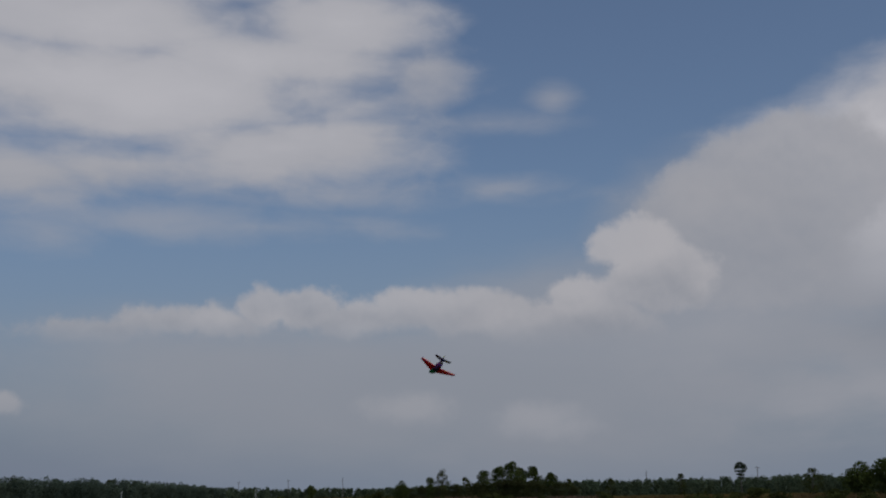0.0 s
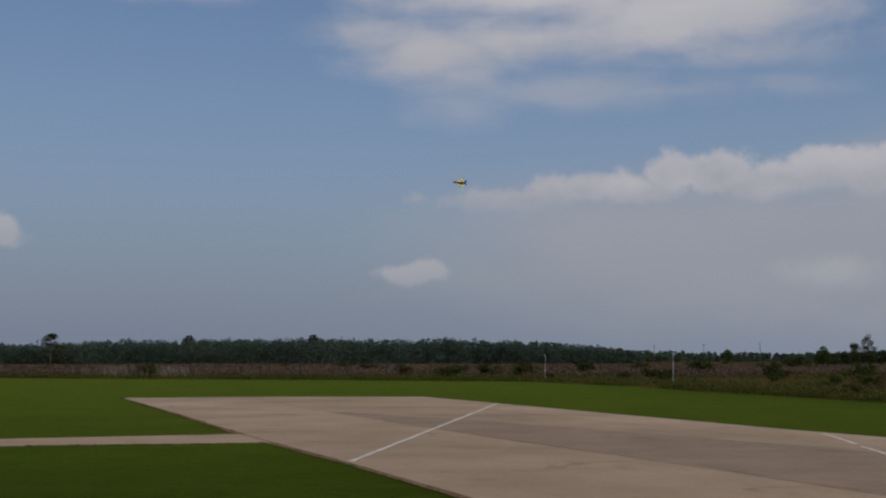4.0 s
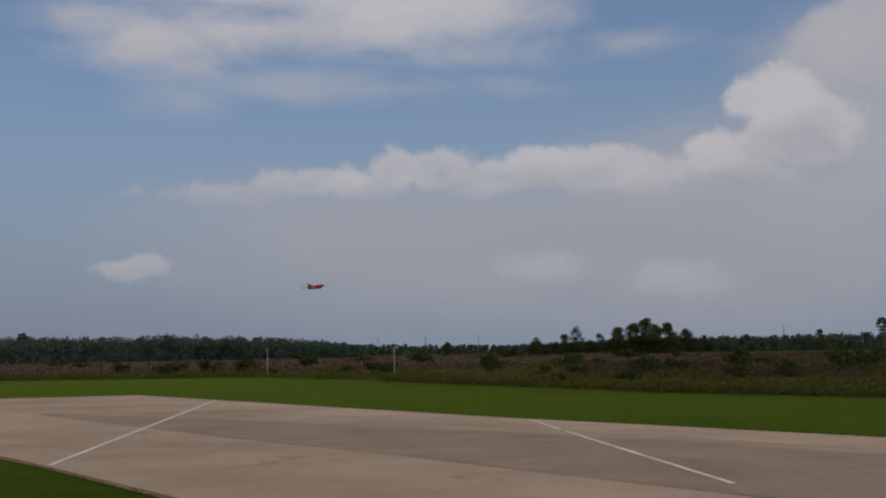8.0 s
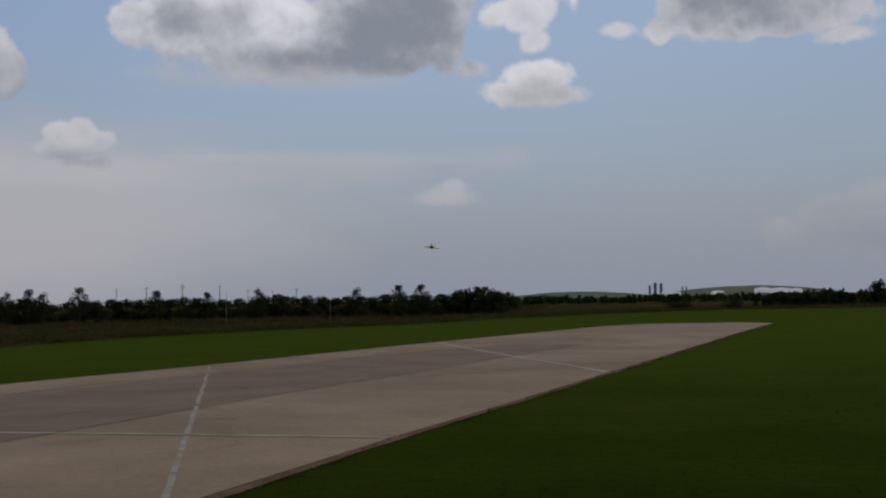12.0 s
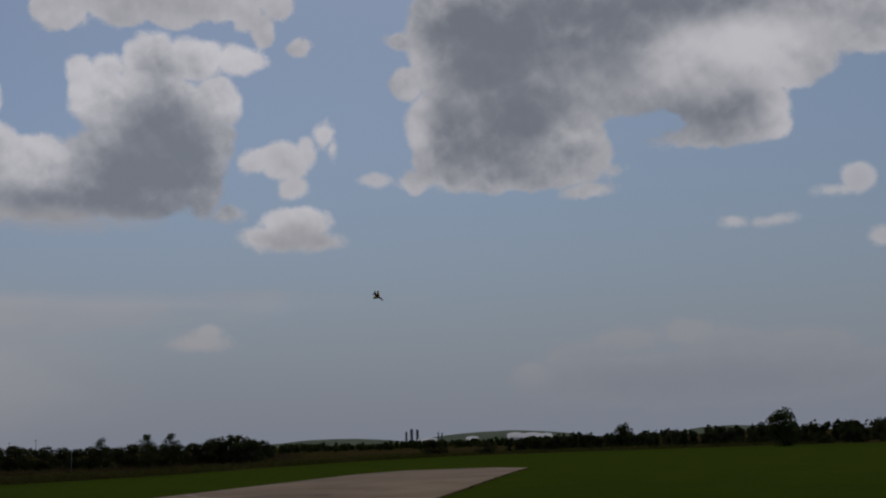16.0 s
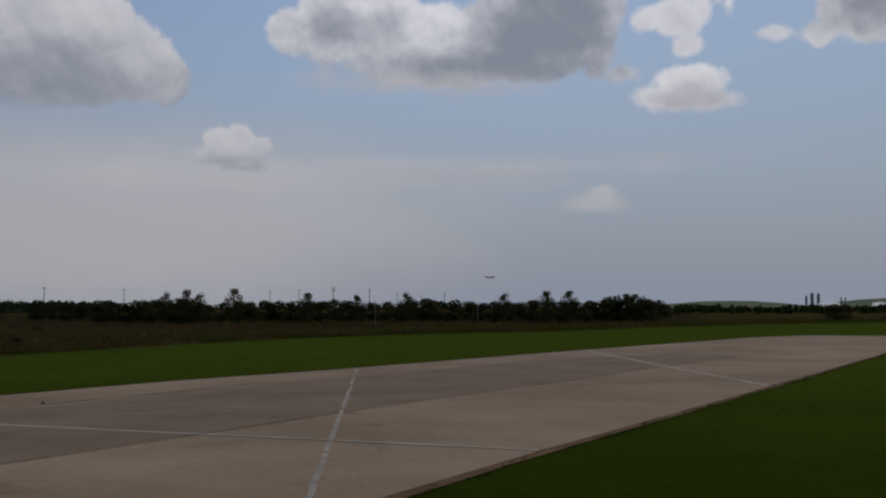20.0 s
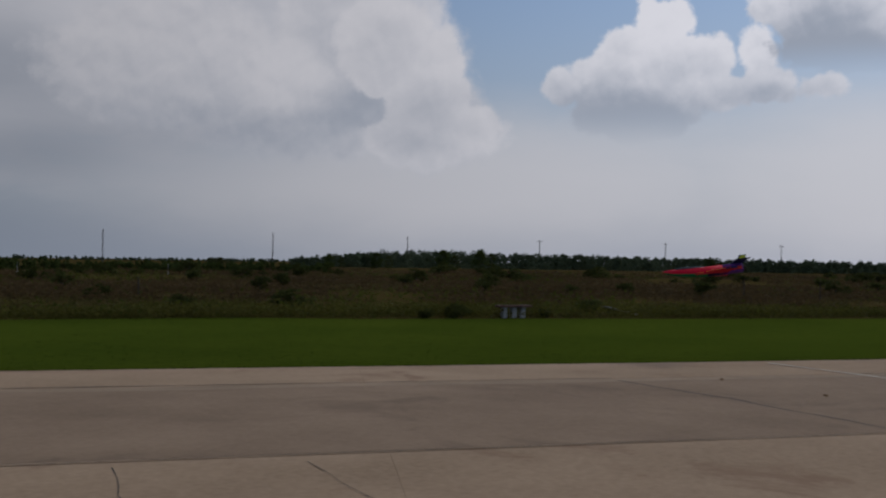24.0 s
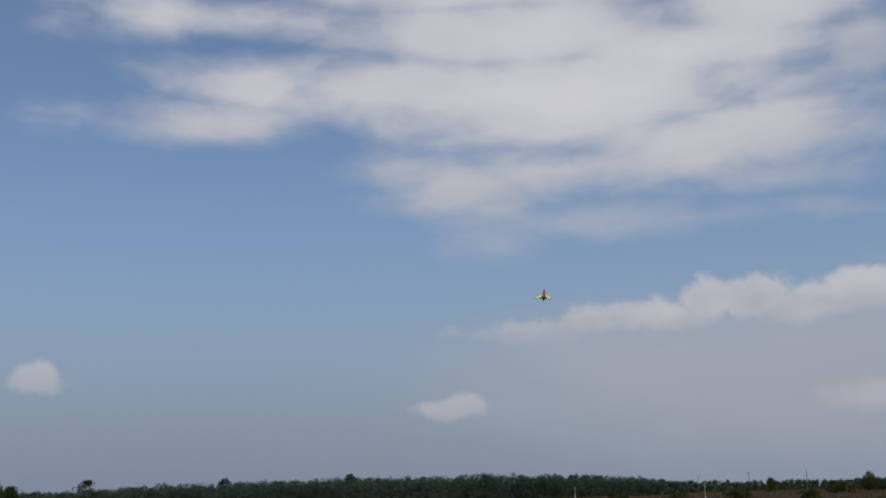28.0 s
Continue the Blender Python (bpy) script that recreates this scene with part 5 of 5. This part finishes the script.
for az, hi, r in ((133.08, 17.0, 1.6), (133.34, 21.0, 2.2), (133.62, 20.0, 2.0), (134.64, 14.5, 1.0), (134.82, 14.5, 1.0)):
    d = 1750
    x, y = far_place(az, d)
    root = thing("process_tower", "tall grey steel process tower of a far plant", "tower", pose(x, y, 0, 0, 0, -az), "plant towers")
    part("column", pipe_bm([(0, 0, 0), (0, 0, hi * 0.94), (0, 0, hi)], [r, r, r * 0.6], 12), M_TOWER, root)
    for z in (0.35, 0.6, 0.85):
        part("platform", pipe_bm([(0, 0, hi * z), (0, 0, hi * z + 0.5)], [r * 1.35, r * 1.35], 12), M_TOWER, root)
for az, w, hi in ((138.4, 12, 11.0), (136.3, 9, 7.5), (139.2, 16, 10.0), (139.9, 9, 9.0), (134.1, 14, 7.5)):
    x, y = far_place(az, 1700)
    root = thing("storage_shed", "long white low storage roof of a far plant", "shed", pose(x, y, 0, 0, 0, -az), "white sheds")
    bm = bmesh.new()
    ring = [[bm.verts.new((w * k, (j - 1) * 13, hi * (0.30, 0.78, 1.0)[j] * (0.80 + 0.20 * math.cos(k * math.pi / 2)))) for k in (-1, -0.6, -0.2, 0.2, 0.6, 1)] for j in range(3)]
    for j in range(2):
        for k in range(5):
            bm.faces.new((ring[j][k], ring[j][k + 1], ring[j + 1][k + 1], ring[j + 1][k]))
    part("roof", bm, M_DOME, root, "white curved roof")
    part("wall", box_bm(w * 2 - 0.8, 0.6, hi * 0.22, (0, -12.4, hi * 0.11)), M_DOME, root)
    part("wall", box_bm(w * 2 - 0.8, 0.6, hi * 0.78, (0, 12.4, hi * 0.39)), M_DOME, root)


# ---- the model jet ----
def hull(stations, lower, mat, name, parent, label=""):
    """Half of a body lofted along y: stations are y, half width, half height, height of the middle."""
    bm = bmesh.new()
    rings = []
    span = range(0, 9)
    for y, w, h, z in stations:
        ring = []
        for k in span:
            a = math.pi * k / 8
            ring.append(bm.verts.new((w * math.cos(a), y, z + (-h if lower else h) * math.sin(a))))
        rings.append(ring)
    for a, b in zip(rings, rings[1:]):
        for k in range(8):
            bm.faces.new((a[k], a[k + 1], b[k + 1], b[k]))
    bm.faces.new(rings[0])
    bm.faces.new(rings[-1])
    bmesh.ops.recalc_face_normals(bm, faces=bm.faces)
    for q in bm.faces:
        q.smooth = len(q.verts) == 4
    return part(name, bm, mat, parent, label)


def plate(outline, z0, z1, mat, name, parent, rise=0.0, label=""):
    """A flat panel of an outline in x and y; rise: its climb per metre of x."""
    bm = bmesh.new()
    lo = [bm.verts.new((x, y, z0 + abs(x) * rise)) for x, y in outline]
    hi = [bm.verts.new((x, y, z1 + abs(x) * rise)) for x, y in outline]
    bm.faces.new(lo)
    bm.faces.new(hi)
    n = len(outline)
    for k in range(n):
        bm.faces.new((lo[k], lo[(k + 1) % n], hi[(k + 1) % n], hi[k]))
    bmesh.ops.recalc_face_normals(bm, faces=bm.faces)
    return part(name, bm, mat, parent, label)


jet = thing("model_airplane", "red radio-controlled model jet with yellow wing tops and dark tail", "airplane")
# the body's stations: y, half width, height above and depth below the colour line, height of that line
STATIONS = [(0.66, 0.004, 0.004, 0.004, 0.030), (0.61, 0.022, 0.030, 0.014, 0.020), (0.52, 0.046, 0.064, 0.022, -0.002), (0.40, 0.066, 0.086, 0.034, -0.020), (0.20, 0.082, 0.104, 0.046, -0.038),
            (-0.05, 0.086, 0.110, 0.050, -0.046), (-0.30, 0.080, 0.112, 0.052, -0.042), (-0.40, 0.072, 0.112, 0.054, -0.036), (-0.60, 0.062, 0.106, 0.050, -0.026), (-0.625, 0.050, 0.092, 0.040, -0.026)]


def over(rows):
    return [(y, w, up, z) for y, w, up, down, z in rows]


def under(rows):
    return [(y, w, down, z) for y, w, up, down, z in rows]


hull(over(STATIONS[:7]), False, M_RED, "fuselage", jet)
hull(under(STATIONS[:6]), True, M_GREEN, "nose_belly", jet, "green lower nose")
hull(under(STATIONS[5:7]), True, M_NAVY, "rear_belly", jet, "dark lower body")
hull(over(STATIONS[6:]), False, M_PURPLE, "tail_block", jet, "purple tail block")
hull(under(STATIONS[6:]), True, M_PURPLE, "tail_belly", jet, "purple tail underside")
hull([(0.50, 0.006, 0.004, 0.050), (0.40, 0.040, 0.026, 0.052), (0.28, 0.048, 0.034, 0.052), (0.12, 0.042, 0.028, 0.052), (-0.06, 0.010, 0.008, 0.058)], False, M_CANOPY, "canopy", jet, "smoked dark canopy")
for sx in (1, -1):
    band = bmesh.new()
    quad = [band.verts.new((sx * (w + 0.004), y, z)) for y, z, w in ((-0.32, -0.036, 0.0785), (-0.60, -0.026, 0.062), (-0.60, 0.026, 0.0545), (-0.32, 0.026, 0.066))]
    band.faces.new(quad)
    bmesh.ops.solidify(band, geom=band.faces[:], thickness=0.004)
    bmesh.ops.recalc_face_normals(band, faces=band.faces)
    part("tail_band", band, M_ORANGE, jet, "bright orange-red stripe")
    wing = plate([(sx * 0.06, 0.15), (sx * 0.20, -0.005), (sx * 0.46, -0.29), (sx * 0.48, -0.45), (sx * 0.28, -0.40), (sx * 0.06, -0.36)], -0.066, -0.050, M_RED, "wing", jet, 0.03)
    plate([(sx * 0.06, 0.13), (sx * 0.20, -0.02), (sx * 0.455, -0.30), (sx * 0.475, -0.44), (sx * 0.28, -0.39), (sx * 0.06, -0.35)], -0.049, -0.045, M_YELLOW, "upper_skin", wing, 0.03, "bright yellow wing top")
    plate([(sx * 0.46, -0.275), (sx * 0.478, -0.30), (sx * 0.50, -0.46), (sx * 0.48, -0.455)], -0.069, -0.043, M_NAVY, "wing_tip", wing, 0.03, "dark wing tip")
    plate([(sx * 0.09, -0.10), (sx * 0.19, -0.20), (sx * 0.19, -0.33), (sx * 0.09, -0.33)], -0.0445, -0.041, M_GREEN, "wing_patch", wing, 0.03, "green patch")


def fin(outline, half, mat, name, parent, label=""):
    """An upright panel of an outline in y and z."""
    bm = bmesh.new()
    a = [bm.verts.new((half, y, z)) for y, z in outline]
    b = [bm.verts.new((-half, y, z)) for y, z in outline]
    bm.faces.new(a)
    bm.faces.new(b)
    n = len(outline)
    for k in range(n):
        bm.faces.new((a[k], a[(k + 1) % n], b[(k + 1) % n], b[k]))
    bmesh.ops.recalc_face_normals(bm, faces=bm.faces)
    return part(name, bm, mat, parent, label)


fin([(-0.42, 0.05), (-0.48, 0.105), (-0.52, 0.115), (-0.66, 0.115), (-0.62, 0.05)], 0.009, M_NAVY, "fin", jet, "dark navy tail fin")
top = fin([(-0.53, 0.126), (-0.595, 0.205), (-0.70, 0.205), (-0.675, 0.126)], 0.007, M_NAVY, "fin_top", jet, "dark fin top")
for sx in (1, -1):
    face = fin([(-0.560, 0.130), (-0.610, 0.198), (-0.690, 0.198), (-0.668, 0.130)], 0.001, M_YELLOW, "fin_panel", top, "yellow fin panel")
    face.location.x = sx * 0.0085
for sx in (1, -1):
    plate([(sx * 0.003, -0.46), (sx * 0.09, -0.50), (sx * 0.20, -0.575), (sx * 0.225, -0.62), (sx * 0.225, -0.71), (sx * 0.20, -0.735), (sx * 0.003, -0.675)], 0.1155, 0.1255, M_NAVY, "stabilizer", jet, 0.0, "dark navy stabilizer")
part("exhaust", pipe_bm([(0, -0.61, 0.008), (0, -0.665, 0.008)], [0.044, 0.036], 12), M_PLANK, jet, "dark exhaust nozzle")

# seconds, x, y, z, course (compass), climb, bank to the right
JET_ROWS = [
    (0, 3.32, 30.76, 4.85, -8, -6, 28),
    (0.5, 4.34, 64.75, 6.97, -4, 6, 18),
    (1, 3.25, 94.63, 10.79, -3, 20, 8),
    (1.5, 4.81, 124.46, 13.74, -13, 20, 0),
    (2, 3.45, 139.53, 13.86, -34, 16, -10),
    (2.5, -2.40, 134.31, 15.26, -56, 10, -25),
    (3, -9.24, 118.62, 16.77, -79, 5, -60),
    (3.5, -16.10, 109.60, 17.21, -93, 10, -70),
    (4, -23.79, 103.86, 18.02, -108, 5, -76),
    (4.5, -34.01, 111.35, 19.80, -132, 0, -65),
    (5, -33.44, 108.35, 18.14, -172, 0, -55),
    (5.5, -32.88, 105.35, 16.47, -207, 0, -45),
    (6, -32.32, 102.35, 14.81, -242, -3, -32),
    (6.5, -31.75, 99.35, 13.14, -268, -6, -20),
    (7, -25.05, 91.24, 9.62, -253, -6, -8),
    (7.5, -15.46, 73.21, 6.32, -232, 1, -2),
    (8, -5.90, 53.59, 4.70, -222, 1, 0),
    (8.5, 2.70, 35.97, 3.79, -223, -1, -4),
    (9, 8.61, 18.34, 3.09, -223, 3, -5),
    (9.2, 10.61, 13.54, 3.05, -224, 0, -15),
    (9.5, 14.07, 7.84, 2.87, -211, -3, -24),
    (10, 20.78, -0.97, 2.87, -229, 1, -15),
    (10.5, 34.09, -10.94, 3.26, -226, 8, -12),
    (11, 43.07, -20.88, 3.70, -238, 18, 6),
    (11.5, 56.35, -34.27, 4.40, -239, 16, 5),
    (12.5, 75.17, -47.80, 5.94, -233, 18, 6),
    (13.5, 93.98, -61.32, 7.48, -227, 20, -10),
    (14, 101.74, -67.45, 11.40, -216, 26, 12),
    (14.5, 107.10, -73.22, 15.69, -201, 0, 45),
    (14.75, 103.78, -73.39, 16.68, -166, -37, 70),
    (15, 100.46, -73.56, 17.68, -98, -80, 43),
    (15.5, 91.44, -73.77, 17.91, -147, -59, 85),
    (16, 89.13, -80.05, 16.52, -158, -36, 90),
    (16.25, 91.11, -84.12, 15.27, -93, -21, 61),
    (16.5, 93.09, -88.20, 14.01, -42, 8, 60),
    (17, 96.97, -90.29, 10.88, 8, 0, 35),
    (17.5, 97.46, -83.86, 9.30, 43, -2, 8),
    (18, 99.01, -77.19, 9.35, 38, 0, 2),
    (18.5, 102.53, -72.46, 8.41, 40, 2, -10),
    (19, 108.35, -69.21, 7.07, 45, 0, -35),
    (19.5, 121.63, -70.60, 5.66, 22, -2, -5),
    (20, 124.24, -65.98, 5.16, -2, 4, -8),
    (20.5, 126.15, -62.38, 4.14, -14, 0, 0),
    (21.5, 92.77, -41.57, 3.60, -15, 0, 2),
    (22.5, 59.39, -20.75, 3.07, -32, -2, 5),
    (23, 47.23, -12.96, 2.45, -42, -2, 6),
    (23.5, 32.84, -2.39, 1.26, -30, -3, 6),
    (24, 19.82, 1.79, 1.495, -14, -6, 8),
    (24.3, 14.15, 5.82, 1.51, -24, 2, 20),
    (24.6, 9.13, 9.24, 1.73, -46, 0, 24),
    (25, 3.98, 14.34, 1.62, -31, 3, 38),
    (25.2, 1.82, 19.99, 1.33, -27, 4, 27),
    (25.5, -1.52, 28.46, 0.89, -23, 6, 22),
    (26, -5.83, 36.92, 1.54, -20, 8, 16),
    (26.5, -11.20, 54.23, 2.24, -17, 14, 14),
    (27, -11.79, 55.08, 4.20, -13, 26, 10),
    (27.5, -12.25, 61.87, 8.10, -7, 28, 8),
    (28, -11.42, 67.50, 13.32, -5, 38, 4),
]


def motions():
    walk(jet, [(t, pose(x, y, z, 0, 0, -course) @ pose(0, 0, 0, climb, 0, 0) @ pose(0, 0, 0, 0, bank, 0)) for t, x, y, z, course, climb, bank in JET_ROWS])


motions()
